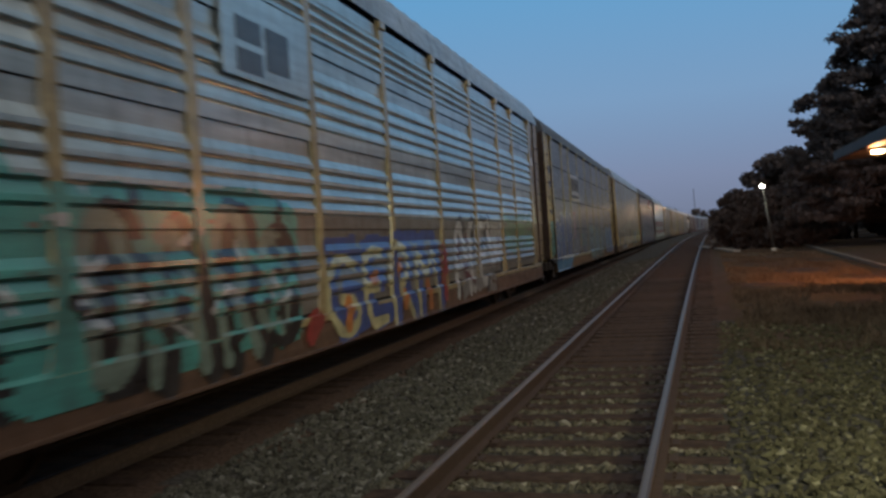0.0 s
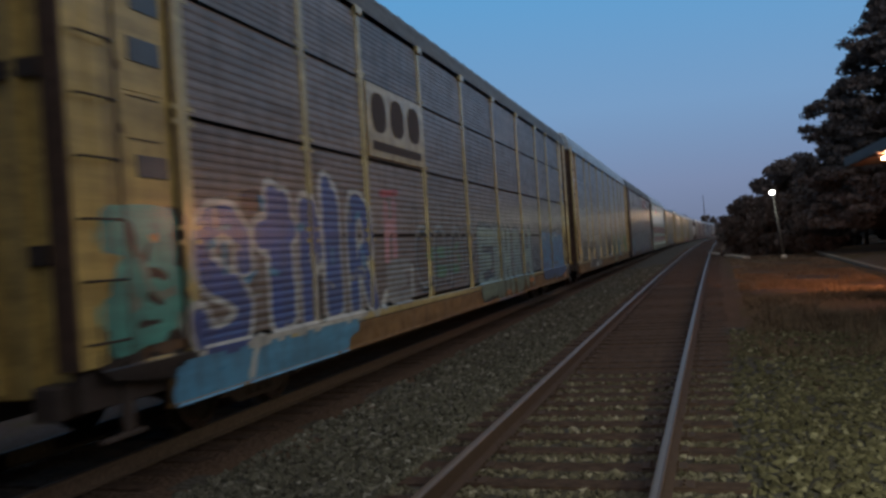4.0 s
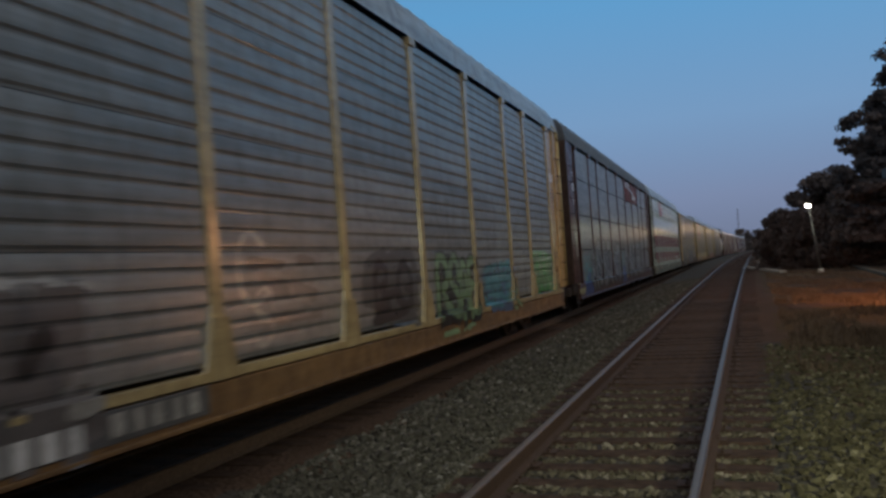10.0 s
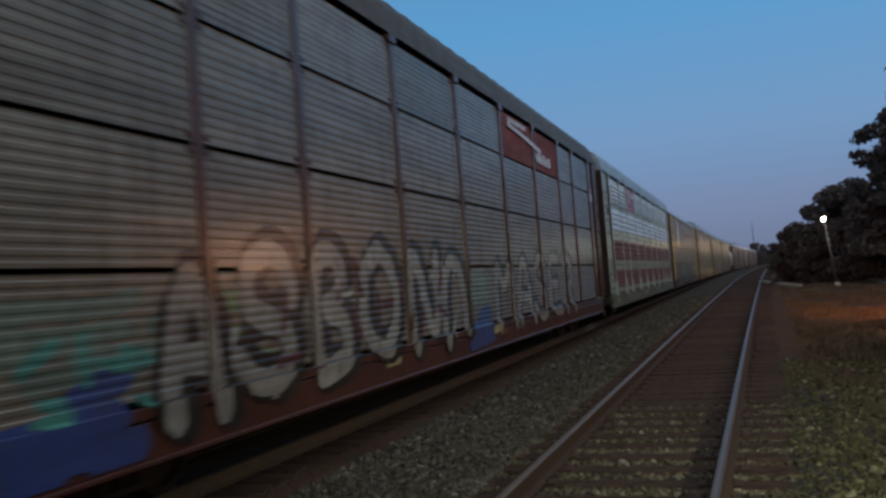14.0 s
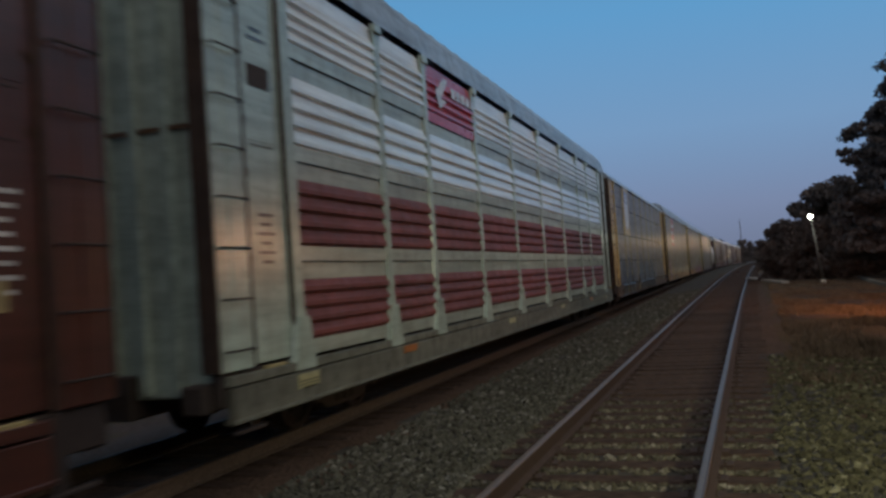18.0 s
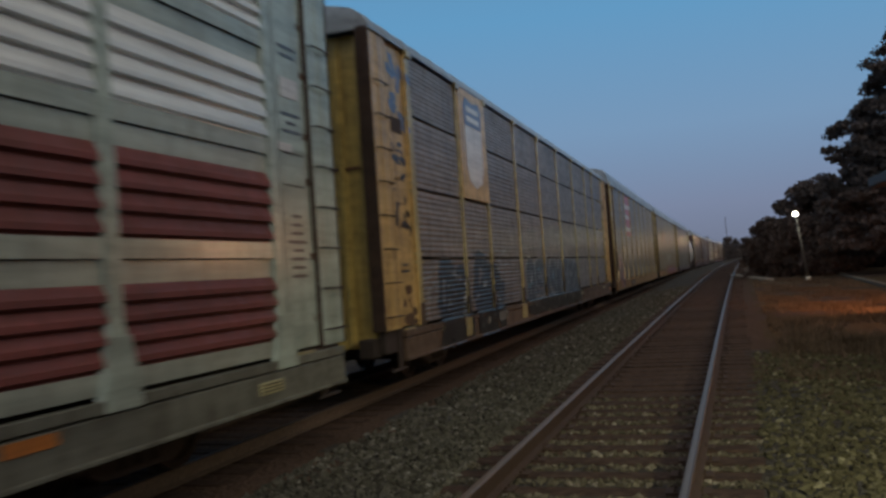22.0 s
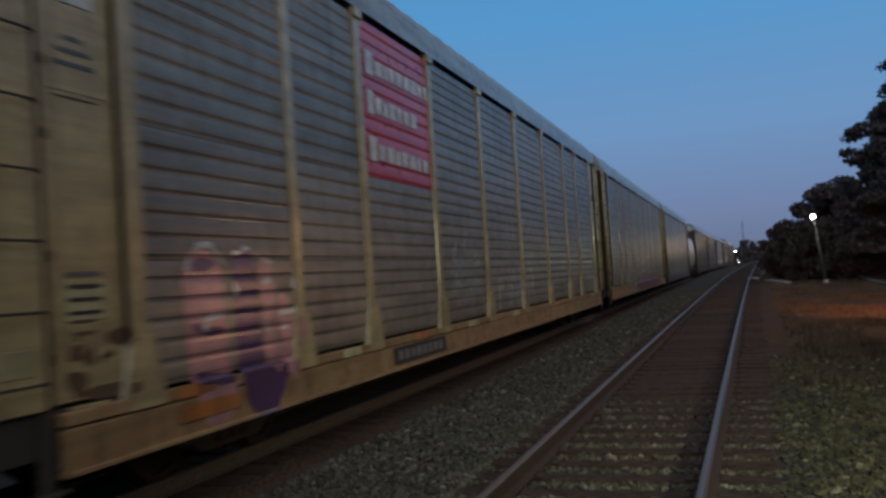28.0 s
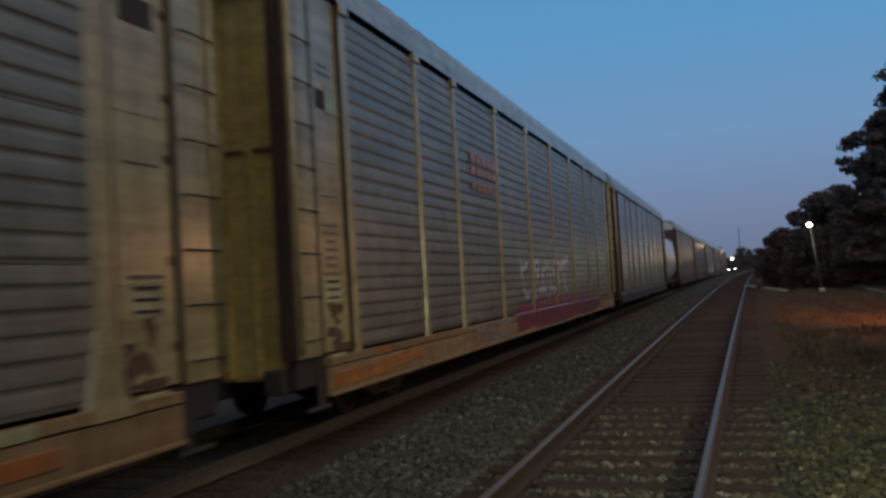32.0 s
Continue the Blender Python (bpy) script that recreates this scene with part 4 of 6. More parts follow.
# hand-drawn forms and rounded spray letters in a unit box
FORM = {
    "ess": [[(1.0, 0.7), (0.7, 0.98), (0.3, 0.95), (0.1, 0.7), (0.35, 0.5), (0.5, 0.25), (0.3, 0.02), (-0.05, 0.3)], [(0.6, 0.6), (0.85, 0.3), (0.75, 0.05)]],
    "tee": [[(-0.05, 0.72), (0.3, 0.98), (0.7, 0.88), (1.05, 0.98)], [(0.42, 0.95), (0.34, 0.4), (0.5, -0.02), (0.9, 0.12)], [(0.75, 0.8), (0.72, 0.35)]],
    "arch": [[(-0.05, 0.25), (0.15, 0.92), (0.42, 0.6), (0.7, 1.0), (1.0, 0.45), (0.78, 0.0)], [(0.1, 0.05), (0.45, 0.25)]],
    "bow": [[(0.3, -0.02), (0.1, 0.5), (0.25, 0.98), (0.75, 0.9), (0.8, 0.6), (0.42, 0.38), (0.7, 0.1), (1.05, 0.2)], [(0.35, 0.72), (0.55, 0.7)]],
    "zig": [[(0.0, 0.7), (0.45, 0.98), (0.85, 0.75), (0.3, 0.42), (0.2, 0.1), (0.7, -0.02), (1.0, 0.3)]],
    "loop": [[(0.55, 0.5), (0.35, 0.72), (0.2, 0.4), (0.5, 0.05), (0.95, 0.35), (0.75, 0.92), (0.2, 1.0), (-0.05, 0.7)]],
    "hook": [[(0.2, 0.98), (0.25, 0.3), (0.5, 0.02), (0.85, 0.2)], [(0.2, 0.7), (0.8, 0.8)]],
    "S": [[(0.95, 0.62), (0.9, 0.86), (0.55, 0.99), (0.18, 0.86), (0.1, 0.6), (0.4, 0.48), (0.8, 0.4), (0.92, 0.2), (0.6, 0.0), (0.15, 0.03), (0.0, 0.2)]],
    "t": [[(0.42, 1.0), (0.42, 0.0)], [(0.0, 0.7), (0.95, 0.74)], [(0.78, 0.95), (0.78, 0.05)]],
    "r": [[(0.15, 0.0), (0.15, 0.95), (0.5, 0.98), (0.95, 0.8), (0.95, 0.55)]],
    "i": [[(0.3, 0.0), (0.3, 1.0)], [(0.75, 0.05), (0.75, 0.9)]],
    "R": [[(0.12, 0.0), (0.1, 0.97), (0.6, 1.0), (0.95, 0.8), (0.85, 0.5), (0.45, 0.45), (0.8, 0.2), (0.98, 0.0)]],
    "D": [[(0.12, 0.05), (0.1, 0.95), (0.7, 0.95), (0.95, 0.5), (0.75, 0.05), (0.12, 0.05)]],
    "A": [[(0.0, 0.0), (0.15, 0.6), (0.45, 1.0), (0.8, 0.65), (0.95, 0.0)], [(0.2, 0.38), (0.8, 0.36)]],
    "G": [[(0.95, 0.85), (0.55, 1.0), (0.1, 0.8), (0.0, 0.35), (0.35, 0.0), (0.9, 0.08), (0.95, 0.42), (0.5, 0.45)]],
    "E": [[(0.95, 0.95), (0.1, 0.98), (0.1, 0.5), (0.75, 0.52)], [(0.1, 0.5), (0.08, 0.02), (0.95, 0.05)]],
    "M": [[(0.05, 0.0), (0.1, 0.98), (0.5, 0.4), (0.88, 0.98), (0.95, 0.0)]],
    "N": [[(0.08, 0.0), (0.05, 0.95), (0.35, 0.9), (0.65, 0.1), (0.95, 0.2), (0.95, 0.95)]],
    "O": [[(0.5, 1.0), (0.08, 0.8), (0.05, 0.25), (0.5, 0.0), (0.93, 0.25), (0.92, 0.78), (0.5, 1.0)]],
    "B": [[(0.12, 0.0), (0.1, 0.98), (0.75, 0.95), (0.8, 0.62), (0.25, 0.52), (0.85, 0.42), (0.9, 0.08), (0.12, 0.0)]],
    "H": [[(0.08, 0.0), (0.08, 1.0)], [(0.92, 0.0), (0.92, 1.0)], [(0.08, 0.52), (0.92, 0.52)]],
    "C": [[(0.95, 0.8), (0.55, 1.0), (0.1, 0.8), (0.02, 0.3), (0.4, 0.0), (0.95, 0.12)]],
    "W": [[(0.0, 1.0), (0.2, 0.05), (0.5, 0.7), (0.78, 0.05), (1.0, 1.0)]],
    "K": [[(0.1, 0.0), (0.1, 1.0)], [(0.9, 1.0), (0.2, 0.5), (0.95, 0.0)]],
    "arc": [[(0.0, 0.0), (0.05, 0.7), (0.45, 1.0), (0.9, 0.75), (0.95, 0.1)]],
}


def forms(names, y0, y1, z0, z1, seed=1, jitter=0.12, lean=0.0):
    """Segments (ya, za, yb, zb) of forms set side by side in a box of the car's side."""
    rnd = random.Random(seed)
    n = len(names)
    w = (y1 - y0) / n
    segs = []
    for k, nm in enumerate(names):
        dz, sc = rnd.uniform(-0.05, 0.05), rnd.uniform(0.9, 1.08)
        for line in FORM[nm]:
            pts = [(y0 + w * (k + 0.04 + (u * sc + rnd.uniform(-jitter, jitter)) * 0.92) + lean * v, z0 + (z1 - z0) * min(1.05, max(-0.03, v + dz + rnd.uniform(-jitter, jitter)))) for u, v in line]
            # round the corners by cutting them once
            sm = [pts[0]]
            for (a, b), (c, d) in zip(pts, pts[1:]):
                sm += [(a * 0.75 + c * 0.25, b * 0.75 + d * 0.25), (a * 0.25 + c * 0.75, b * 0.25 + d * 0.75)]
            sm.append(pts[-1])
            segs += [(*p, *q) for p, q in zip(sm, sm[1:])]
    return segs


def letters(placed, square=False):
    """Segments of letters, each in a box of its own: (form, y0, y1, z0, z1). square: corners stay sharp."""
    segs = []
    for nm, y0, y1, z0, z1 in placed:
        for line in FORM[nm]:
            pts = [(y0 + (y1 - y0) * u, z0 + (z1 - z0) * v) for u, v in line]
            for _ in range(0 if square else 2):
                sm = [pts[0]]
                for (a, b), (c, d) in zip(pts, pts[1:]):
                    sm += [(a * 0.75 + c * 0.25, b * 0.75 + d * 0.25), (a * 0.25 + c * 0.75, b * 0.25 + d * 0.75)]
                pts = sm + [pts[-1]]
            segs += [(*p, *q) for p, q in zip(pts, pts[1:])]
    return segs


def shifted(segs, dy, dz):
    return [(a + dy, b + dz, c + dy, d + dz) for a, b, c, d in segs]


def scatter(y0, y1, z0, z1, count, seed, length=0.3):
    rnd = random.Random(seed)
    out = []
    for _ in range(count):
        y, z, a = rnd.uniform(y0, y1), rnd.uniform(z0, z1), rnd.uniform(-0.6, 0.6) + rnd.choice((0, 1.57))
        l = length * rnd.uniform(0.3, 1)
        out.append((y, z, y + l * math.cos(a), z + l * math.sin(a)))
    return out


def graffiti(car, label, layers, wobble=0.02):
    """Sprayed paint on a car's side, one part for each group of strokes that touch. layers: (ink, segments, radius)."""
    flat = [(k, ink, sg, r) for k, (ink, segs, r) in enumerate(layers) for sg in segs]
    S = np.array([f[2] for f in flat], float)
    R = np.array([f[3] for f in flat])
    u = np.linspace(0, 1, 7)[None, :, None]
    P = S[:, None, :2] * (1 - u) + S[:, None, 2:] * u
    owner = list(range(len(flat)))

    def root(i):
        while owner[i] != i:
            i = owner[i]
        return i

    for i in range(len(flat)):
        d = np.linalg.norm(P[i][None, :, None, :] - P[i + 1:, None, :, :], axis=-1).min(axis=(1, 2)) if i + 1 < len(flat) else []
        for j, dj in enumerate(d):
            if dj < R[i] + R[i + 1 + j] - 0.02:
                owner[root(i + 1 + j)] = root(i)
    for r in sorted({root(i) for i in range(len(flat))}):
        mine = [f for i, f in enumerate(flat) if root(i) == r]
        sprayed(car, label, [(k, ink, [f[2] for f in mine if f[0] == k], rad) for k, ink, rad in sorted({(f[0], f[1], f[3]) for f in mine})], wobble)


def sprayed(car, label, layers, wobble):
    """Paint that follows every corrugation, post and sill. layers: (order, ink, segments, radius)."""
    kind = KIND[id(car)]
    prof = [(z, d) for t in range(4) for d, z, _ in sheet_profile(kind, t)]
    pz, pd = np.array([p[0] for p in prof]), np.array([p[1] for p in prof])
    heavy = car in (CAR_A, CAR_C, CAR_E, CAR_G)
    flared = car in (CAR_C, CAR_G)
    inks = sorted({l[1] for l in layers})
    V, F, MI = [], [], []

    def depth(y, z):
        if z < 0.54:
            return 0.087
        if z < 0.968:
            return 0.067
        if abs(y) > 13.05:
            return 0.022
        if abs(y) > 12.185:
            return -0.018
        if abs(y) > 12.13:
            return 0.035
        return float(np.interp(z, pz, pd))

    for order, ink, segs, radius in layers:
        S = np.array(segs, float)
        lo, hi = S[:, [1, 3]].min() - radius, S[:, [1, 3]].max() + radius
        lo, hi = max(lo, 0.505), min(hi, 5.3)
        lev = set(np.arange(lo, hi, 0.045).tolist()) | {lo, hi} | {z for z in pz.tolist() if lo < z < hi} | {z for z in (0.541, 0.847, 0.865, 0.967) if lo < z < hi}
        lev = sorted(lev)
        ya, yb = S[:, [0, 2]].min() - radius - 0.05, S[:, [0, 2]].max() + radius + 0.05
        ys = np.arange(ya, yb, 0.025)

        def spans(z):
            d = np.full(len(ys), 9.0)
            for a, b, c, e in S:
                if min(b, e) - radius - 0.06 > z or max(b, e) + radius + 0.06 < z:
                    continue
                l2 = (c - a) ** 2 + (e - b) ** 2 + 1e-9
                t = np.clip(((ys - a) * (c - a) + (z - b) * (e - b)) / l2, 0, 1)
                d = np.minimum(d, np.hypot(ys - a - t * (c - a), z - b - t * (e - b)))
            d = d - radius - wobble * np.sin(ys * 9 + z * 5 + order) * np.sin(z * 13 - ys * 4)
            s = d < 0
            out = []
            i = np.flatnonzero(s[1:] != s[:-1])
            xs = ys[i] + 0.025 * d[i] / (d[i] - d[i + 1])
            return [(xs[k], xs[k + 1]) for k in range(0, len(xs) - 1, 2)]

        lift = 0.004 + 0.0022 * order
        prev = spans(lev[0])
        for za, zb in zip(lev, lev[1:]):
            cur = spans(zb)
            if len(prev) == len(cur) and all(p[0] < c[1] and c[0] < p[1] for p, c in zip(prev, cur)):
                quads = [(p[0], p[1], c[0], c[1]) for p, c in zip(prev, cur)]
            else:
                quads = [(a, b, a, b) for a, b in spans((za + zb) / 2)]
            prev = cur
            zm = (za + zb) / 2
            w = post_width(zm, heavy)
            cuts = sorted([p - w for p in POSTS] + [p + w for p in POSTS] + [-13.05, -12.185, 12.185, 13.05])
            for l0, r0, l1, r1 in quads:
                inner = [c for c in cuts if max(l0, l1) < c < min(r0, r1)]
                ls = [(l0, l1)] + [(c, c) for c in inner]
                rs = [(c, c) for c in inner] + [(r0, r1)]
                for (a0, a1), (b0, b1) in zip(ls, rs):
                    m = (a0 + a1 + b0 + b1) / 4
                    onpost = zm > (0.866 if flared else 0.95) and any(abs(m - p) < w for p in POSTS)
                    da = (0.078 if flared and zm < 1.45 else 0.037) if onpost else depth(m, za + 1e-4)
                    db = (0.078 if flared and zm < 1.45 else 0.037) if onpost else depth(m, zb - 1e-4)
                    i = len(V)
                    V += [(SIDE + da + lift, a0, za), (SIDE + da + lift, b0, za), (SIDE + db + lift, b1, zb), (SIDE + db + lift, a1, zb)]
                    F.append((i, i + 1, i + 2, i + 3))
                    MI.append(inks.index(ink))
    me = bpy.data.meshes.new("graffiti")
    me.from_pydata(V, [], F)
    for k in inks:
        me.materials.append(INK[k])
    me.polygons.foreach_set("material_index", MI)
    bm = bmesh.new()
    bm.from_mesh(me)
    bmesh.ops.remove_doubles(bm, verts=bm.verts, dist=0.0004)
    bm.to_mesh(me)
    bm.free()
    return part("graffiti", me, None, car, label)


def cloud(y0, y1, z0, z1, seed, n=6):
    """A ragged painted field of overlapping strokes with gaps."""
    rnd = random.Random(seed)
    out = []
    for k in range(n):
        z = z0 + (z1 - z0) * (k + 0.5) / n
        y = y0 + rnd.uniform(0, 0.5)
        while y < y1 - 0.1:
            l = rnd.uniform(0.4, 1.8)
            e = min(y + l, y1 - rnd.uniform(0, 0.3))
            out.append((y, z + rnd.uniform(-0.07, 0.07), e, z + rnd.uniform(-0.09, 0.09)))
            y = e + rnd.uniform(0.1, 0.45)
    return out


def board(car, y0, y1, z0, z1, material, label, out=0.05, name="sign_board"):
    """A flat metal plate fixed over the sheets between two posts."""
    return part(name, boxes((SIDE + out - 0.02, SIDE + out, y0, y1, z0, z1), bevel=0.004), material, car, label)


def bar(parent, y0, y1, z0, z1, material, out=0.05, name="painted_bar", label=""):
    return part(name, boxes((SIDE + out + 0.003, SIDE + out + 0.008, y0, y1, z0, z1)), material, parent, label)


def polygon(parent, pts, material, out=0.05, name="painted_shape", label=""):
    bm = bmesh.new()
    prism(bm, [(y, z) for y, z in pts], "x", SIDE + out + 0.003, SIDE + out + 0.008)
    return part(name, bm, material, parent, label)


def plate(car, y0, y1, z0, z1, material, label, out=-0.02, name="plate"):
    part(name, boxes((SIDE + out - 0.002, SIDE + out + 0.012, y0, y1, z0, z1), bevel=0.004), material, car, label)


def ovalish(y0, y1, z0, z1, n=20, power=2.6):
    return [((y0 + y1) / 2 + (y1 - y0) / 2 * math.copysign(abs(math.cos(a)) ** (2 / power), math.cos(a)),
             (z0 + z1) / 2 + (z1 - z0) / 2 * math.copysign(abs(math.sin(a)) ** (2 / power), math.sin(a))) for a in [math.tau * k / n for k in range(n)]]


# ---- first car: teal piece, blue and yellow piece, pale outlined piece
a = letters([("arc", -11.4, -10.2, 0.75, 2.2), ("D", -9.1, -8.4, 0.8, 2.25), ("A", -8.25, -7.4, 0.75, 2.2), ("R", -7.1, -6.35, 0.75, 2.25), ("S", -6.15, -5.45, 0.9, 2.05)])
graffiti(CAR_A, "large teal, mint and black sprayed graffiti", [
    ("teal", cloud(-11.9, -5.15, 0.85, 2.4, 1, 9), 0.16),
    ("black", shifted(a, 0.16, -0.02), 0.2), ("mint", a, 0.105),
    ("teal", scatter(-11.5, -5.5, 0.7, 2.3, 30, 4, 0.5), 0.06), ("black", scatter(-9.6, -5.6, 0.75, 2.3, 12, 24, 0.3), 0.07), ("white", scatter(-11.0, -5.6, 1.2, 2.2, 16, 5, 0.4), 0.04)])
a = letters([("G", -4.35, -3.2, 0.62, 1.72), ("E", -2.95, -2.1, 0.62, 1.78), ("R", -1.85, -0.75, 0.62, 1.85), ("M", -0.45, 0.95, 0.62, 1.88)])
graffiti(CAR_A, "blue graffiti with pale yellow outlines", [
    ("blue", shifted(a, 0.15, 0.07), 0.18), ("blue", [(-4.3, 1.85, -3.2, 1.9), (-2.9, 1.8, -1.6, 1.85), (-1.3, 1.92, 0.9, 1.95), (-4.0, 0.62, -3.0, 0.7)], 0.1), ("yellow", shifted(a, -0.03, -0.02), 0.085),
    ("orange", [(-3.75, 0.75, -3.6, 1.05), (-2.55, 1.3, -2.45, 1.35), (-1.35, 1.4, -1.3, 1.5), (-1.2, 0.85, -1.1, 0.95), (0.25, 0.7, 0.25, 1.1)], 0.12), ("redpaint", [(-5.0, 0.75, -4.7, 0.95), (1.3, 0.8, 1.35, 1.65), (1.5, 1.3, 1.55, 1.6)], 0.14)])
a = letters([("A", 2.25, 3.35, 0.72, 2.28), ("r", 3.55, 4.25, 0.75, 2.2), ("E", 4.4, 5.3, 0.8, 2.2), ("W", 5.5, 7.05, 0.95, 2.2)])
graffiti(CAR_A, "white and silver graffiti with black shadows", [
    ("black", shifted(a, 0.1, 0.09), 0.15), ("silver", cloud(3.4, 7.0, 1.1, 2.15, 5, 6), 0.12), ("grey", cloud(2.2, 6.0, 0.62, 1.6, 15, 6), 0.09),
    ("white", a, 0.12), ("maroon", scatter(2.5, 3.6, 0.95, 2.0, 7, 6, 0.4), 0.07), ("black", [(3.95, 1.6, 4.0, 2.1), (4.75, 1.65, 4.85, 1.75), (5.2, 1.75, 5.3, 2.1), (5.0, 0.7, 5.15, 0.95), (6.75, 1.05, 6.8, 1.3)], 0.11)])
graffiti(CAR_A, "faded green painted strip", [("leaf", cloud(7.5, 11.8, 1.5, 2.5, 9, 9), 0.075), ("leaf", [(7.7 + 0.37 * k, 1.75 - 0.12 * ((k * 5) % 4), 7.72 + 0.37 * k, 1.95) for k in range(11)], 0.05)])
graffiti(CAR_A, "faint pale sprayed arcs", [("grey", [(7.6 + 0.42 * k, 1.2 + 0.07 * math.sin(k * 1.3), 8.0 + 0.42 * k, 1.2 + 0.07 * math.sin(k * 1.3 + 1.3)) for k in range(9)], 0.03), ("grey", scatter(7.7, 11.4, 1.35, 2.0, 20, 10, 0.4), 0.03)])
s = board(CAR_A, -6.7, -4.5, 3.75, 4.75, M["galv"], "dull sign board with dark blocks", 0.06)
for y, z in ((-6.1, 4.3), (-5.4, 4.3), (-6.1, 3.95), (-5.4, 4.05)):
    bar(s, y - 0.28, y + 0.3, z - 0.12, z + 0.14, INK["smudge"], 0.06)

# ---- second car: blue piece, board with dark blocks, block forms, blue tag
a = letters([("S", -12.0, -11.0, 0.95, 2.3), ("t", -10.65, -9.9, 1.1, 2.5), ("r", -9.6, -9.2, 1.1, 2.45), ("i", -8.95, -8.5, 1.1, 2.7), ("R", -8.1, -7.35, 1.1, 2.52)])
graffiti(CAR_B, "large blue graffiti with white outlines over a light blue foot", [
    ("black", [(-9.3, 1.05, -9.25, 1.75), (-10.9, 2.4, -10.7, 2.45), (-11.9, 0.95, -11.8, 1.05), (-12.4, 1.2, -12.3, 2.2)], 0.16), ("white", a, 0.235), ("blue", a, 0.155),
    ("sky", [(-12.45, 0.62, -8.6, 0.62), (-12.4, 0.78, -8.2, 0.80)], 0.11), ("white", [(-11.1, 0.93, -7.75, 0.96), (-11.15, 0.6, -11.0, 0.9)], 0.05), ("silver", scatter(-11.8, -7.5, 1.3, 2.3, 14, 22, 0.3), 0.03), ("sky", scatter(-11.8, -7.5, 1.2, 2.4, 10, 23, 0.3), 0.04)])
graffiti(CAR_B, "teal painted face form on the end panel", [
    ("black", cloud(-13.4, -12.2, 0.9, 1.6, 8, 4), 0.16), ("teal", cloud(-13.35, -12.25, 1.15, 2.3, 7, 6), 0.14), ("black", scatter(-13.0, -12.3, 1.2, 2.1, 6, 9, 0.3), 0.04), ("mint", scatter(-13.0, -12.3, 1.0, 1.7, 6, 19, 0.35), 0.04)])
graffiti(CAR_B, "small pink graffiti", [("pink", [(-6.6, 1.75, -6.55, 2.5), (-6.25, 1.7, -6.15, 2.55), (-6.5, 2.2, -6.2, 2.2)], 0.12), ("redpaint", [(-6.75, 2.72, -6.0, 2.76)], 0.06), ("grey", letters([("E", -6.7, -5.6, 1.05, 1.6)]), 0.12), ("white", [(-7.0, 1.0, -6.8, 1.15), (-5.5, 1.1, -5.45, 1.5)], 0.08)])
a = letters([("C", -5.2, -4.3, 1.1, 2.25), ("arc", -4.1, -3.2, 1.1, 2.3), ("arc", -3.0, -2.0, 1.1, 2.25), ("R", -1.8, -1.0, 1.1, 2.2)])
graffiti(CAR_B, "faded grey outlined graffiti", [("leaf", cloud(-4.6, -2.2, 1.2, 1.9, 231, 4), 0.06), ("black", a, 0.1), ("grey", shifted(a, -0.05, 0.04), 0.06)])
a = letters([("E", -0.75, 0.6, 0.8, 2.08), ("H", 0.85, 1.3, 0.75, 2.08), ("H", 1.78, 2.5, 0.75, 2.05), ("B", 3.1, 3.85, 0.75, 2.05), ("H", 4.4, 5.4, 0.85, 2.08)], True)
graffiti(CAR_B, "mint block graffiti with black edges", [("black", shifted(a, 0.04, 0.02), 0.29), ("mint", a, 0.2), ("orange", [(1.75, 0.64, 2.1, 0.65), (4.8, 0.78, 5.4, 0.8)], 0.05)])
a = letters([("S", 5.85, 6.25, 1.1, 1.8), ("A", 6.35, 6.85, 1.1, 1.8)])
graffiti(CAR_B, "small dark tag with grey edges", [("black", a, 0.1), ("grey", shifted(a, -0.03, 0.03), 0.035)])
a = forms(["loop", "ess", "bow", "zig"], 7.3, 11.6, 1.0, 2.15, 35)
graffiti(CAR_B, "grey-blue graffiti field", [("black", cloud(7.1, 11.9, 1.9, 2.25, 5, 2), 0.1), ("steel", cloud(7.15, 11.85, 0.66, 2.1, 36, 8), 0.13), ("sky", a, 0.07), ("maroon", scatter(8.0, 11.0, 1.1, 1.5, 7, 37, 0.3), 0.04), ("white", scatter(7.3, 11.6, 1.9, 2.2, 10, 38, 0.3), 0.03)])
s = board(CAR_B, -7.2, -4.5, 3.27, 4.40, M["tan"], "tan sign board with three dark blocks over a bar", 0.055)
for k in range(3):
    polygon(s, ovalish(-7.02 + 0.86 * k, -6.38 + 0.86 * k, 3.66, 4.28), M["dark"], 0.055, label="dark painted block")
bar(s, -7.03, -4.66, 3.38, 3.52, M["dark"], 0.055)

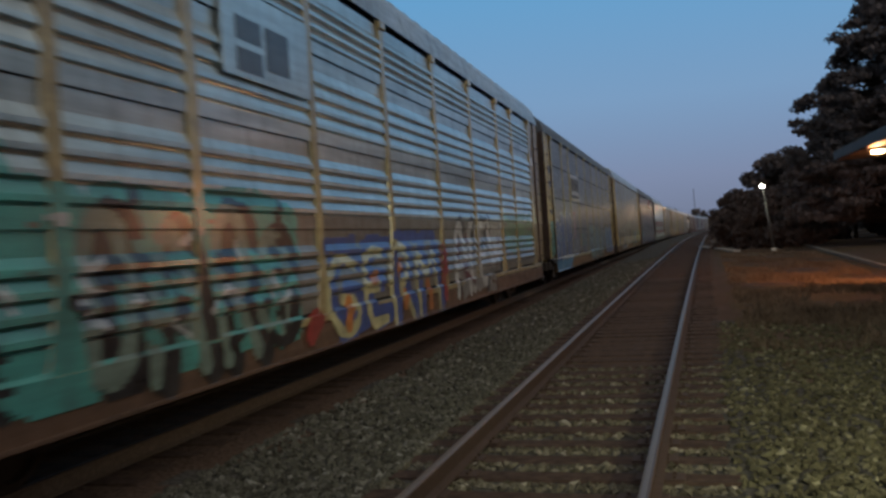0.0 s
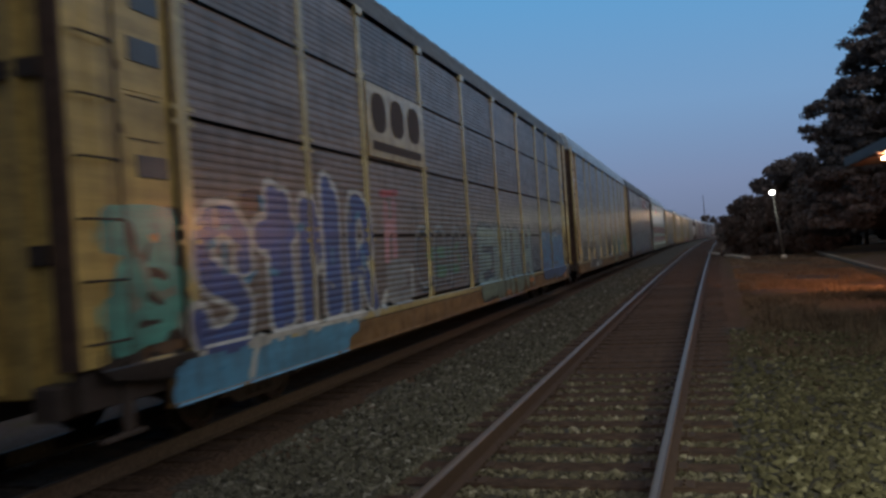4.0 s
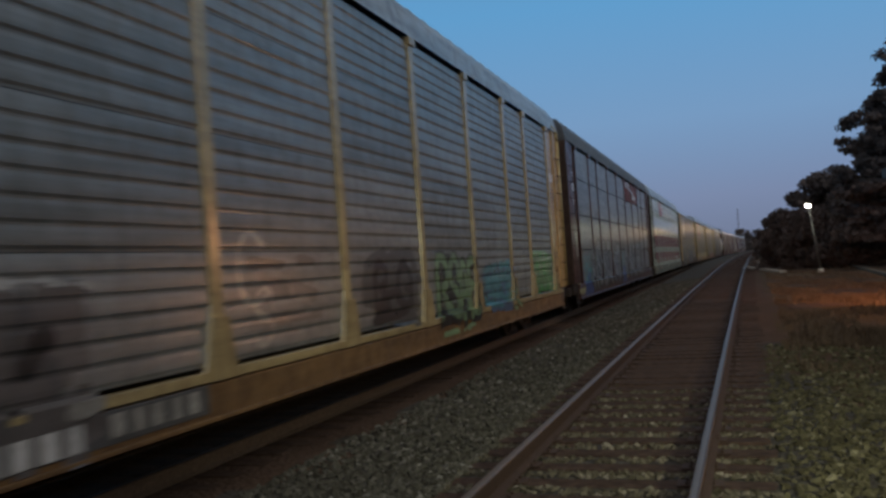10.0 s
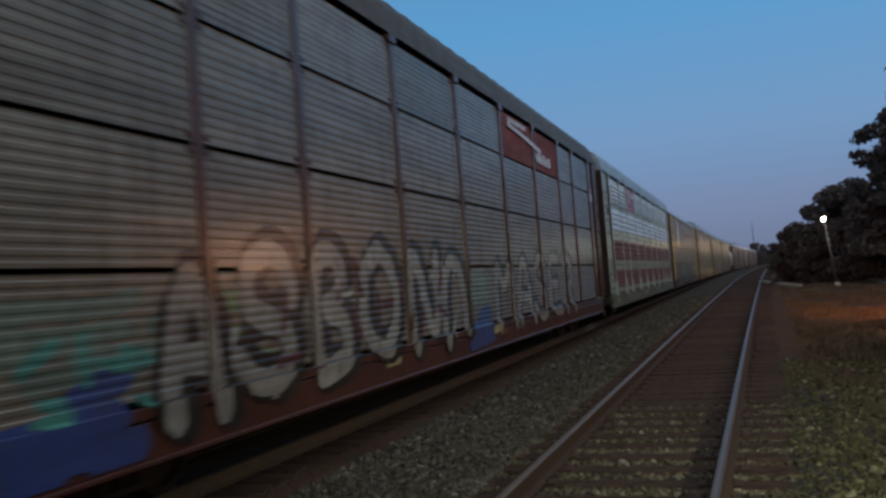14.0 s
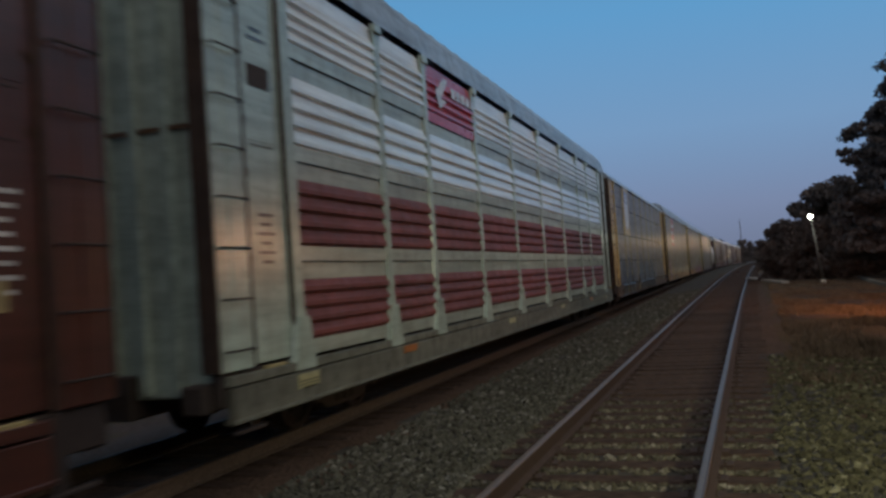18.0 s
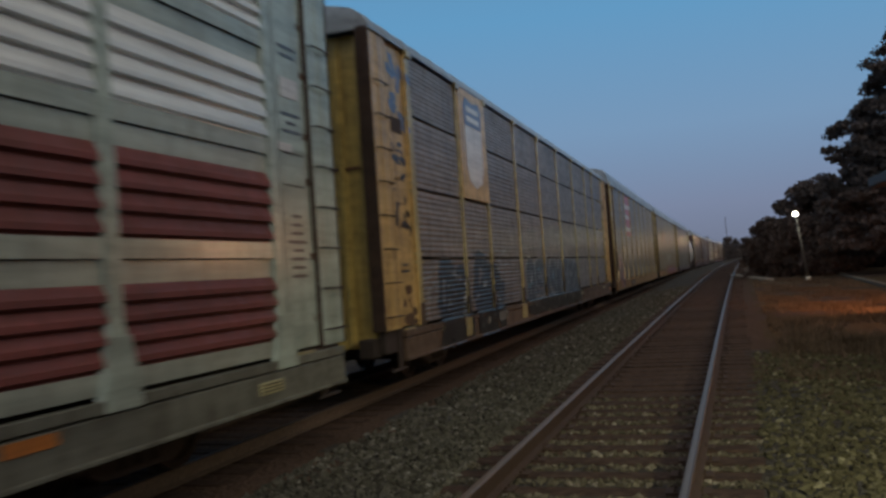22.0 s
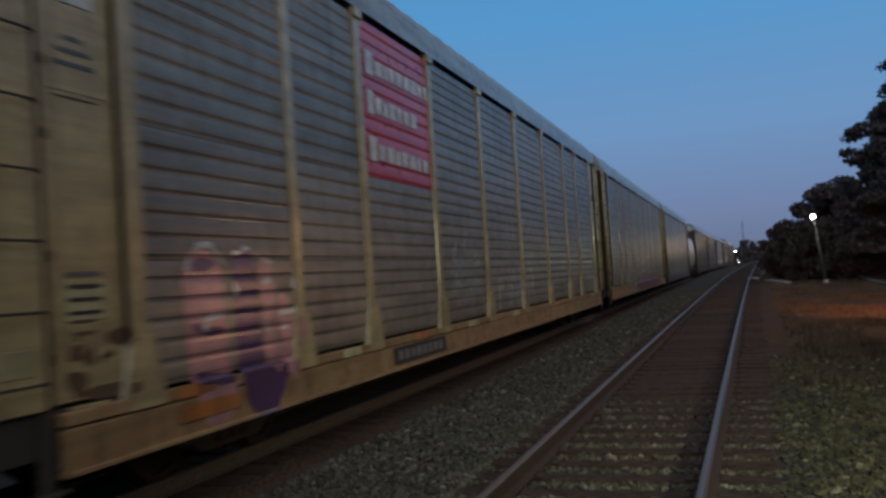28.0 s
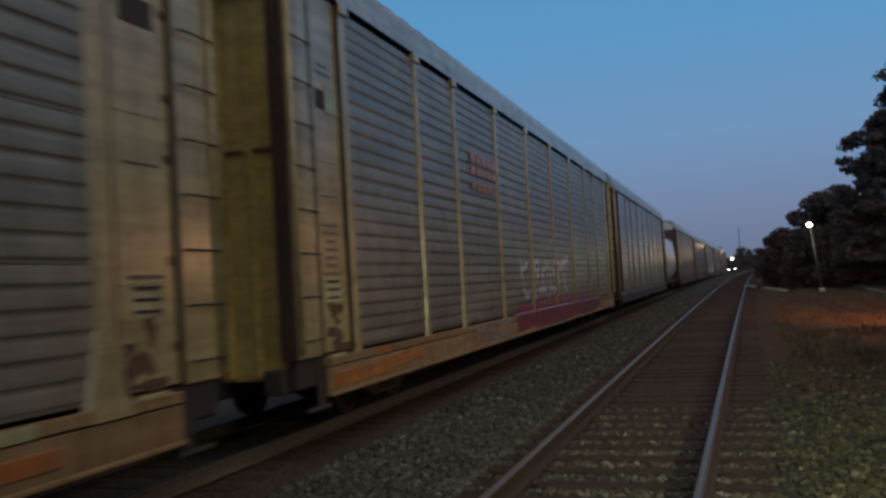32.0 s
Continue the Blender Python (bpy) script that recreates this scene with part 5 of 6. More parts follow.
# ---- third car: ghost outlines, green and blue pieces
a = [(-9.25, 0.95, -9.1, 1.6), (-9.1, 1.6, -8.86, 1.79), (-8.86, 1.79, -8.3, 1.86), (-8.25, 1.83, -7.75, 1.88), (-7.7, 1.86, -7.15, 1.82), (-7.1, 1.86, -6.5, 1.88), (-6.5, 1.86, -6.02, 1.81), (-6.02, 1.8, -5.94, 1.55)]
graffiti(CAR_C, "thin grey graffiti with a worn white upper outline", [
    ("veil", cloud(-9.15, -6.1, 0.6, 1.75, 41, 8), 0.115), ("veil", [(-9.0, 0.75, -6.3, 0.7), (-9.0, 1.3, -6.2, 1.3), (-8.9, 1.6, -6.2, 1.62)], 0.1), ("smudge", scatter(-8.8, -6.4, 0.65, 1.6, 18, 42, 0.4), 0.05), ("black", [(-6.75, 1.28, -6.55, 1.46)], 0.09), ("redpaint", [(-7.42, 1.15, -7.38, 1.28)], 0.05),
    ("white", a, 0.03), ("silver", [(-9.34, 0.98, -9.22, 1.1), (-9.65, 0.62, -9.2, 0.74), (-9.5, 0.78, -9.15, 0.84), (-6.4, 0.9, -6.1, 0.95), (-9.0, 0.93, -8.6, 0.97)], 0.06)], 0.03)
graffiti(CAR_C, "worn white outlined figure of paint", [("veil", cloud(-3.9, -2.2, 1.3, 2.0, 143, 4), 0.06), ("silver", letters([("C", -4.0, -3.45, 1.5, 2.3), ("S", -3.75, -3.3, 1.1, 1.7)]), 0.035), ("grey", scatter(-3.6, -2.2, 1.3, 1.9, 10, 43, 0.3), 0.03)])
graffiti(CAR_C, "dark grey smudged tag", [("smudge", cloud(-11.2, -9.6, 1.2, 1.75, 44, 5), 0.09), ("smudge", scatter(-11.2, -9.6, 1.1, 1.8, 10, 45, 0.4), 0.05)])
graffiti(CAR_C, "dark smudged graffiti", [("smudge", cloud(-0.9, 1.2, 1.05, 1.98, 46, 8), 0.12), ("black", cloud(-0.7, 1.0, 1.1, 1.5, 146, 3), 0.07), ("black", letters([("B", -0.6, 0.0, 1.15, 1.9), ("O", 0.25, 0.9, 1.15, 1.9)]), 0.07)])
a = letters([("R", 2.05, 2.7, 0.95, 1.95), ("S", 2.75, 3.3, 0.9, 1.95), ("A", 3.35, 3.85, 0.85, 1.9), ("E", 3.9, 4.3, 0.85, 1.9)])
graffiti(CAR_C, "pale green graffiti with black edges", [("black", cloud(2.0, 4.3, 0.8, 1.95, 149, 6), 0.08), ("black", a, 0.15), ("olive", shifted(a, -0.03, 0.03), 0.085), ("olive", [(2.1, 0.66, 2.9, 0.68), (3.2, 0.66, 3.9, 0.7)], 0.04), ("mint", scatter(2.1, 4.2, 0.9, 1.8, 12, 49, 0.25), 0.03)])
a = letters([("S", 4.95, 5.7, 0.98, 1.75), ("K", 5.85, 6.5, 0.98, 1.75), ("O", 6.6, 7.2, 0.98, 1.75)])
graffiti(CAR_C, "blue-green graffiti", [("steel", cloud(4.85, 7.25, 0.85, 1.8, 151, 7), 0.1), ("black", shifted(a, 0.06, 0), 0.08), ("cyan", cloud(4.85, 7.25, 0.9, 1.78, 51, 6), 0.06), ("cyan", a, 0.05), ("olive", scatter(6.6, 7.5, 0.7, 1.2, 6, 152, 0.3), 0.05)])
a = letters([("S", 9.5, 10.2, 1.1, 1.95), ("O", 10.35, 11.05, 1.1, 1.95), ("B", 11.2, 11.85, 1.1, 1.95)])
graffiti(CAR_C, "bright green graffiti filling the last bay", [("green", cloud(9.4, 11.9, 1.0, 1.98, 52, 8), 0.1), ("leaf", a, 0.1), ("olive", scatter(9.5, 11.8, 1.1, 1.95, 16, 252, 0.4), 0.03)])
s = board(CAR_C, -7.3, -4.68, 0.585, 0.845, INK["smudge"], "dark patch with a worn white stencilled block", 0.07, "stencil_block")
for k in range(4):
    bar(s, -7.22 + 0.25 * k, -7.05 + 0.25 * k, 0.60, 0.80, INK["white"], 0.07)
for k in range(5):
    bar(s, -6.0 + 0.25 * k, -5.84 + 0.25 * k, 0.635, 0.815, INK["silver"], 0.07)

# ---- fourth car: outlined silver piece, maroon sign
a = letters([("A", -9.95, -9.2, 0.8, 2.1), ("S", -8.85, -7.75, 0.9, 2.3), ("B", -7.4, -6.35, 0.85, 2.3), ("O", -6.05, -4.8, 0.9, 2.3), ("N", -4.4, -3.1, 0.9, 2.3), ("arc", -2.9, -1.75, 0.85, 2.25)])
graffiti(CAR_D, "large black and silver outlined graffiti", [
    ("mint", cloud(-11.9, -9.9, 1.25, 1.85, 62, 4), 0.08), ("blue", [(-12.0, 0.7, -10.4, 0.72), (-11.8, 0.9, -10.6, 0.95), (-11.0, 1.1, -10.5, 1.25)], 0.13), ("teal", scatter(-12.0, -9.9, 0.9, 1.6, 9, 163, 0.4), 0.05), ("yellow", [(-13.1, 0.72, -12.1, 0.74)], 0.09), ("olive", cloud(-9.2, -8.2, 1.1, 1.9, 64, 3), 0.1),
    ("black", shifted(a, 0.12, 0.03), 0.25), ("black", [(-10.0, 0.9, -9.8, 1.7), (-8.6, 1.5, -7.9, 1.7)], 0.2), ("silver", a, 0.14), ("maroon", scatter(-8.4, -3.0, 1.0, 1.8, 12, 65, 0.5), 0.06), ("white", scatter(-9.5, -2.2, 0.6, 2.2, 12, 66, 0.4), 0.025)])
a = letters([("M", 0.2, 1.55, 0.85, 2.35), ("A", 1.9, 3.2, 0.85, 2.3), ("S", 3.5, 4.7, 0.85, 2.3), ("E", 5.1, 6.3, 0.85, 2.3), ("R", 6.8, 8.1, 0.85, 2.3)])
graffiti(CAR_D, "silver graffiti with black shadow beside a light blue field", [
    ("mint", cloud(-1.6, -0.1, 1.3, 1.95, 68, 5), 0.1), ("blue", [(-1.7, 0.72, -0.3, 0.74), (-1.4, 0.92, -0.3, 1.0), (-0.9, 1.15, -0.3, 1.2)], 0.13), ("black", shifted(a, 0.1, 0.05), 0.2), ("silver", a, 0.12), ("yellow", [(-0.2, 0.85, 0.15, 0.88)], 0.08)])
polygon(CAR_D, [(2.0, 5.12), (3.8, 5.0), (5.2, 4.86), (5.2, 4.98), (3.8, 5.10), (2.1, 5.20)], M["white"], 0.037, label="white painted swash")
for k in range(6):
    bar(CAR_D, 2.2 + 0.28 * k, 2.42 + 0.28 * k, 5.22 + 0.03 * (k % 2), 5.35, M["white"], 0.016, label="white painted mark")
    bar(CAR_D, 4.6 + 0.3 * k, 4.82 + 0.3 * k, 4.62, 4.82 + 0.06 * (k % 2), M["white"], 0.037 if k in (0, 1, 8) else 0.016, label="white painted mark")

# ---- fifth car: dark red sign
polygon(CAR_E, [(-6.8, 5.0), (-6.3, 5.3), (-6.1, 5.3), (-6.5, 4.9), (-6.2, 4.9), (-6.6, 4.7)], M["white"], 0.045, label="white painted mark")
for k in range(5):
    bar(CAR_E, -5.9 + 0.3 * k, -5.68 + 0.3 * k, 5.02, 5.2, M["white"], 0.045, label="white painted mark")

# ---- sixth car: shield, black scrawls
s = board(CAR_F, -9.26, -7.3, 3.24, 5.44, M["orange_yellow"], "yellow board with a blue and white shield", 0.055)
polygon(s, [(-8.92, 4.72), (-8.92, 3.9), (-8.75, 3.6), (-8.30, 3.48), (-7.85, 3.6), (-7.68, 3.9), (-7.68, 4.72)], M["white"], 0.055, label="white shield body")
polygon(s, [(-8.92, 4.73), (-7.68, 4.73), (-7.64, 5.12), (-7.80, 5.3), (-8.30, 5.22), (-8.80, 5.3), (-8.96, 5.12)], INK["steel"], 0.055, label="blue shield head")
for z in (4.82, 5.02):
    bar(s, -8.75, -7.85, z, z + 0.11, M["white"], 0.061)
def streaks(y0, y1, z0, z1, count, seed):
    """Short dry strokes of paint that caught the ridges of the sheets."""
    rnd = random.Random(seed)
    return [(y, z, y + rnd.uniform(0.08, 0.4), z + 0.005) for y, z in ((rnd.uniform(y0, y1), rnd.uniform(z0, z1)) for _ in range(count))]


a = letters([("B", -11.0, -10.1, 0.85, 1.95), ("A", -10.05, -9.3, 0.75, 1.9)])
graffiti(CAR_F, "heavy black painted letters running down over the sill", [
    ("black", cloud(-11.2, -9.3, 0.58, 1.45, 72, 6), 0.13), ("black", a, 0.2), ("silver", [(-10.85, 1.2, -10.82, 1.65), (-10.4, 1.75, -10.15, 1.8), (-9.75, 0.75, -9.6, 1.15), (-9.95, 1.55, -9.8, 1.7), (-9.5, 1.3, -9.42, 1.55)], 0.025), ("silver", scatter(-11.0, -9.3, 0.7, 1.8, 10, 73, 0.2), 0.018)], 0.05)
graffiti(CAR_F, "pale streaks of dry paint", [("silver", streaks(-11.9, -11.25, 1.35, 1.95, 22, 173), 0.016)])
a = letters([("R", -8.75, -7.75, 0.95, 2.05), ("O", -7.75, -6.75, 0.85, 1.85)])
graffiti(CAR_F, "heavy black painted letters with pale marks", [
    ("black", cloud(-9.0, -6.6, 0.58, 1.5, 74, 6), 0.13), ("black", a, 0.2), ("black", [(-6.6, 1.25, -6.5, 1.4)], 0.17), ("silver", [(-8.6, 0.7, -8.5, 1.1), (-8.85, 1.2, -8.6, 1.3), (-8.2, 1.5, -7.9, 1.55), (-7.5, 1.6, -7.45, 1.8), (-7.2, 1.2, -7.0, 1.25)], 0.028), ("silver", scatter(-8.9, -6.8, 0.65, 1.9, 12, 75, 0.22), 0.018)], 0.05)
graffiti(CAR_F, "pale streaks of dry paint", [("silver", streaks(-7.0, -6.15, 1.35, 2.25, 30, 174), 0.016)])
a = letters([("R", -3.9, -3.0, 0.8, 1.95), ("E", -2.8, -2.0, 0.8, 1.95), ("H", -1.85, -1.05, 0.8, 1.95), ("S", -0.85, 0.0, 0.8, 1.95), ("K", 0.2, 1.0, 0.8, 1.95), ("E", 1.25, 2.0, 0.8, 1.95), ("R", 2.25, 3.1, 0.8, 1.9), ("S", 3.3, 4.2, 0.85, 1.85)])
graffiti(CAR_F, "dense black lettered graffiti with thin pale edges", [
    ("smudge", cloud(-4.05, 4.5, 0.66, 1.95, 76, 7), 0.09), ("silver", shifted(a, -0.02, 0.02), 0.15), ("black", shifted(a, 0.03, -0.02), 0.145), ("black", cloud(-4.0, 4.3, 0.62, 0.85, 78, 2), 0.09), ("cyan", [(-3.75, 1.35, -3.3, 1.42), (-2.5, 1.75, -2.2, 1.78), (-0.4, 1.5, -0.2, 1.6)], 0.04), ("silver", scatter(-3.9, 4.2, 0.7, 1.9, 26, 79, 0.35), 0.02)], 0.03)
for y0, y1 in ((-9.75, -9.33), (-4.88, -4.36), (-1.75, -1.4), (1.2, 1.5)):
    plate(CAR_F, y0, y1, 0.6, 0.93, M["post_tan"], "bare tan patch of the sill", 0.062, "paint_patch")
plate(CAR_F, -7.2, -6.48, 0.7, 0.9, INK["grey"], "pale grey painted patch", 0.062, "paint_patch")
graffiti(CAR_F, "grey-black scrawl on the end panel", [("steel", scatter(-12.9, -12.35, 4.0, 5.1, 9, 77, 0.4), 0.07), ("black", scatter(-13.0, -12.3, 2.4, 4.2, 18, 78, 0.25), 0.04)])

# ---- seventh car: red sign, pink and purple figures of paint, faint tags
rnd = random.Random(44)
for z, end_y in ((4.70, -4.62), (4.14, -5.15), (3.48, -4.9)):
    y, first = -7.05, True
    while y < end_y:
        w = rnd.uniform(0.16, 0.29) + (0.06 if first else 0)
        bar(CAR_G, y, y + w, z - (0.03 if first else 0), z + (0.31 if first else rnd.uniform(0.2, 0.24)), M["white"], 0.016, label="white painted bar")
        y, first = y + w + rnd.uniform(0.05, 0.08), False
graffiti(CAR_G, "pink and purple sprayed blobs", [
    ("pink", [(-11.05, 0.85, -11.12, 1.85)], 0.32), ("purple", [(-10.36, 0.8, -10.42, 1.98), (-10.2, 0.62, -9.98, 0.95)], 0.23), ("pink", [(-9.94, 1.05, -10.0, 1.95)], 0.15), ("pink", [(-9.62, 0.9, -9.66, 1.6), (-9.7, 1.5, -9.4, 1.3)], 0.12),
    ("purple", [(-11.25, 2.02, -10.95, 2.04), (-11.3, 1.45, -10.85, 1.4), (-11.25, 1.0, -10.8, 0.95)], 0.045),
    ("white", [(-11.4, 1.98, -11.28, 2.18), (-11.28, 2.18, -11.0, 2.22), (-11.0, 2.22, -10.8, 2.05), (-10.6, 2.14, -10.3, 2.2), (-10.05, 2.08, -9.9, 2.05), (-9.75, 1.5, -9.4, 1.52)], 0.022), ("white", scatter(-11.3, -9.4, 1.2, 1.9, 7, 82, 0.2), 0.03), ("orange", [(-11.6, 0.72, -10.8, 0.74)], 0.06)])
graffiti(CAR_G, "faint white cloud tag", [("grey", cloud(-3.9, -2.0, 1.3, 2.2, 84, 5), 0.06), ("silver", scatter(-3.8, -2.2, 1.4, 2.4, 10, 85, 0.4), 0.05)])
a = letters([("M", -0.75, 0.1, 1.12, 1.75), ("A", 0.3, 0.9, 1.12, 1.85), ("H", 1.1, 1.7, 1.12, 1.95), ("R", 1.9, 2.6, 1.12, 1.9)])
graffiti(CAR_G, "faint white lettered tag", [("grey", cloud(-0.8, 2.6, 1.15, 1.7, 86, 4), 0.06), ("silver", a, 0.085)])
graffiti(CAR_G, "faded red tag", [("redpaint", scatter(7.3, 10.8, 1.3, 1.9, 16, 87, 0.3), 0.03)])
s = board(CAR_G, -6.75, -4.5, 0.58, 0.83, M["dark"], "black number block on the sill", 0.07, "stencil_block")
for k in range(8):
    bar(s, -6.6 + 0.25 * k, -6.44 + 0.25 * k, 0.64, 0.77, INK["grey"], 0.07)

# ---- eighth car: white outlined tag over a pink foot, orange marks
a = forms(["hook", "bow", "arch", "ess", "tee"], -3.0, 3.4, 1.35, 2.25, 91)
graffiti(CAR_H, "white outlined graffiti over a magenta foot", [("magenta", cloud(-3.6, 9.0, 0.6, 1.2, 92, 5), 0.1), ("purple", [(y + 0.08, z - 0.04, c + 0.08, d - 0.04) for y, z, c, d in a], 0.12), ("white", a, 0.075)])
graffiti(CAR_H, "white smears along the sill", [("silver", cloud(-6.8, -4.0, 0.66, 0.85, 93, 2), 0.05), ("orange", [(-11.6, 0.72, -9.8, 0.74)], 0.07)])
for z in (3.55, 3.85, 4.1):
    for k in range(5):
        bar(CAR_H, -6.4 + 0.38 * k, -6.15 + 0.38 * k, z, z + 0.17, INK["orange"], 0.035, label="faded orange painted bar")

# ---- stencils, plates and reflectors on the ends and sills
def end_marks(car, seed, ink="dark"):
    rnd = random.Random(seed)
    for sy in (-1, 1):
        y0 = sy * 12.62
        for z, n in ((4.55, 2), (3.75, 3), (2.55, 6), (1.95, 2)):
            if rnd.random() < 0.25 or car is CAR_B:
                continue
            for k in range(n):
                w = rnd.uniform(0.10, 0.24)
                bar(car, y0 - w, y0 + w, z - 0.10 * k, z - 0.10 * k + 0.035, M["white"] if ink == "white" else INK["smudge"], -0.02, "stencil_bar", "stencilled bar")
        near, far = (y0 - 0.28, y0 + 0.28)
        for z in (3.30, 2.92):
            if rnd.random() < 0.7:
                bar(car, near + 0.05, far - 0.05, z, z + 0.012, M["dark"], -0.02, "stencil_line", "thin dark stencilled line")
        if car in (CAR_G, CAR_H):
            q = part("warning_plate", boxes((SIDE - 0.022, SIDE - 0.012, near + 0.05, far - 0.03, 1.62, 1.92), bevel=0.003), INK["yellow"], car, "yellow plate with dark lines")
            for z in (1.66, 1.76, 1.86):
                bar(q, near + 0.1, far - 0.1, z, z + 0.03, M["dark"], -0.014, "stencil_line")
        if car not in (CAR_D, CAR_E):
            graffiti(car, "rust stains at the foot of the end panel", [("rust", scatter(sy * 12.52 - 0.28, sy * 12.52 + 0.2, 1.05, 1.6, 9, seed + sy, 0.14), 0.06), ("rust", [(sy * 12.5 - 0.25, 1.06, sy * 12.5 + 0.3, 1.05)], 0.05)], 0.04)
        part("step_plate", boxes((SIDE - 0.03, SIDE + 0.03, y0 - 0.2, y0 + 0.18, 0.93, 0.99), bevel=0.006), M["post_tan"], car, "small pale step plate")
        if car is CAR_B:
            continue
        z = rnd.uniform(3.9, 4.2)
        o = part("vent_plate", boxes((SIDE - 0.022, SIDE - 0.01, y0 - 0.22, y0 + 0.22, z, z + 0.24), bevel=0.004), M["dark"] if rnd.random() < 0.6 else M["white"], car, "small plate")


def own_marks():
    """Plates and patches that set single cars apart."""
    plate(CAR_A, 12.25, 12.8, 2.25, 2.43, INK["yellow"], "yellow warning plate")
    for y0, y1, z0, z1 in ((-12.78, -12.32, 3.62, 3.84), (-12.75, -12.3, 2.59, 2.79), (-12.72, -12.3, 4.09, 4.37), (12.3, 12.92, 3.70, 4.01), (12.28, 12.92, 3.25, 3.65), (12.22, 12.72, 2.59, 2.77)):
        plate(CAR_B, y0, y1, z0, z1, INK["smudge"], "dark stencilled block")
    plate(CAR_B, 11.34, 11.75, 0.57, 0.76, INK["orange"], "orange reflector patch", 0.062)
    plate(CAR_B, 12.22, 12.58, 1.29, 1.51, INK["grey"], "pale grey plate")
    graffiti(CAR_B, "dark rust bloom on the end panel", [("rust", scatter(12.35, 12.8, 1.6, 1.95, 12, 301, 0.2), 0.06)], 0.04)
    plate(CAR_D, 12.22, 12.68, 1.73, 1.95, M["tan"], "faded yellow plate")
    plate(CAR_E, 12.26, 12.6, 3.32, 3.42, M["white"], "small white plate")
    plate(CAR_E, 11.41, 11.91, 0.64, 0.77, INK["yellow"], "yellow plate with dark lines", 0.062)
    plate(CAR_E, -12.26, -11.78, 0.66, 0.82, INK["yellow"], "yellow plate with dark lines", 0.062)
    for y in (11.41, -12.26):
        for k in range(3):
            plate(CAR_E, y + 0.04, y + 0.46, 0.665 + 0.035 * k, 0.677 + 0.035 * k, M["dark"], "thin dark line", 0.07, "stencil_line")
    plate(CAR_F, 12.24, 13.0, 2.82, 2.89, M["dark"], "black bar")
    plate(CAR_F, 12.35, 12.94, 0.64, 0.77, INK["orange"], "orange reflector patch", 0.062)
    graffiti(CAR_F, "dark stain on the end panel", [("smudge", [(12.55, 1.5, 12.7, 1.85)], 0.12)], 0.05)
    plate(CAR_G, -13.6, -13.22, 1.26, 1.45, INK["yellow"], "yellow plate", 0.02)
    plate(CAR_G, 10.8, 11.5, 0.62, 0.76, INK["orange"], "orange reflector patch", 0.062)
    plate(CAR_G, 12.22, 12.55, 1.42, 1.62, M["tan"], "tan plate")
    plate(CAR_H, -12.6, -12.22, 3.98, 4.33, INK["yellow"], "yellow plate")
    plate(CAR_H, -12.9, -11.0, 0.60, 0.78, INK["orange"], "orange painted patch", 0.062)
    # plates on the end door
    for y, z0, z1, x0, x1 in ((-13.52, 3.40, 3.56, 0.7, 1.15), (-13.52, 1.85, 2.02, 0.95, 1.12)):
        part("door_plate", boxes((x0, x1, y, y + 0.06, z0, z1), bevel=0.004), M["dark"], CAR_B, "dark plate on the end door")


def reflectors(car, ys, z, seed):
    rnd = random.Random(seed)
    for y in ys:
        m = INK["orange"] if rnd.random() < 0.45 else INK["yellow"]
        part("reflector", boxes((SIDE + 0.06, SIDE + 0.071, y - 0.26, y + 0.26, z, z + 0.10)), m, car, "yellow reflector strip")


for i, car in enumerate((CAR_A, CAR_B, CAR_C, CAR_D, CAR_E, CAR_F, CAR_G, CAR_H)):
    end_marks(car, i + 3, "white" if car is CAR_D else "dark")
own_marks()
for i, (car, ys) in enumerate(((CAR_D, (-12.0, -5.2, 0.4)), (CAR_E, (-8.8, -2.6, 3.2, 8.3)), (CAR_F, (-10.9, -7.62, -4.62, -1.66, 1.3, 4.6, 10.6)), (CAR_G, (-11.4, -8.1, -5.6, -2.9, 0.4, 4.9, 8.6, 11.0)), (CAR_H, (-11.3, -2.0, 5.0, 10.0)))):
    reflectors(car, ys, 0.862 if car in (CAR_G, CAR_H) else 0.79 if car is CAR_F else 0.73, i)

# ---------------------------------------------------------------- lamps, station, trees
def pole_lamp():
    th = thing("platform_lamp", "leaning galvanised pole lamp, lit, at the end of the platform", "street lamp")
    bx, by = 3.1, 44.0
    bm = bmesh.new()
    rod(bm, (bx, by, 0.0), (2.78, 44.0, 3.0), 0.06, 10, 0.045)
    part("pole", bm, M["pole"], th)
    bm = bmesh.new()
    rod(bm, (bx, by, -0.05), (bx, by, 0.14), 0.14, 12, 0.11)
    part("footing", bm, M["concrete"], th, "pale concrete footing")
    bm = bmesh.new()
    bmesh.ops.create_uvsphere(bm, u_segments=14, v_segments=8, radius=0.105, matrix=Matrix.Translation(LAMP_HEAD) @ Matrix.Diagonal((1.1, 1, 0.8, 1)))
    part("lamp_globe", bm, M["lamp_glow"], th, "bright lamp globe")
    bm = bmesh.new()
    rod(bm, (LAMP_HEAD[0], LAMP_HEAD[1], LAMP_HEAD[2] + 0.12), (LAMP_HEAD[0], LAMP_HEAD[1], LAMP_HEAD[2] + 0.2), 0.15, 12, 0.06)
    part("cap", bm, M["dark"], th)
    return th


pole_lamp()


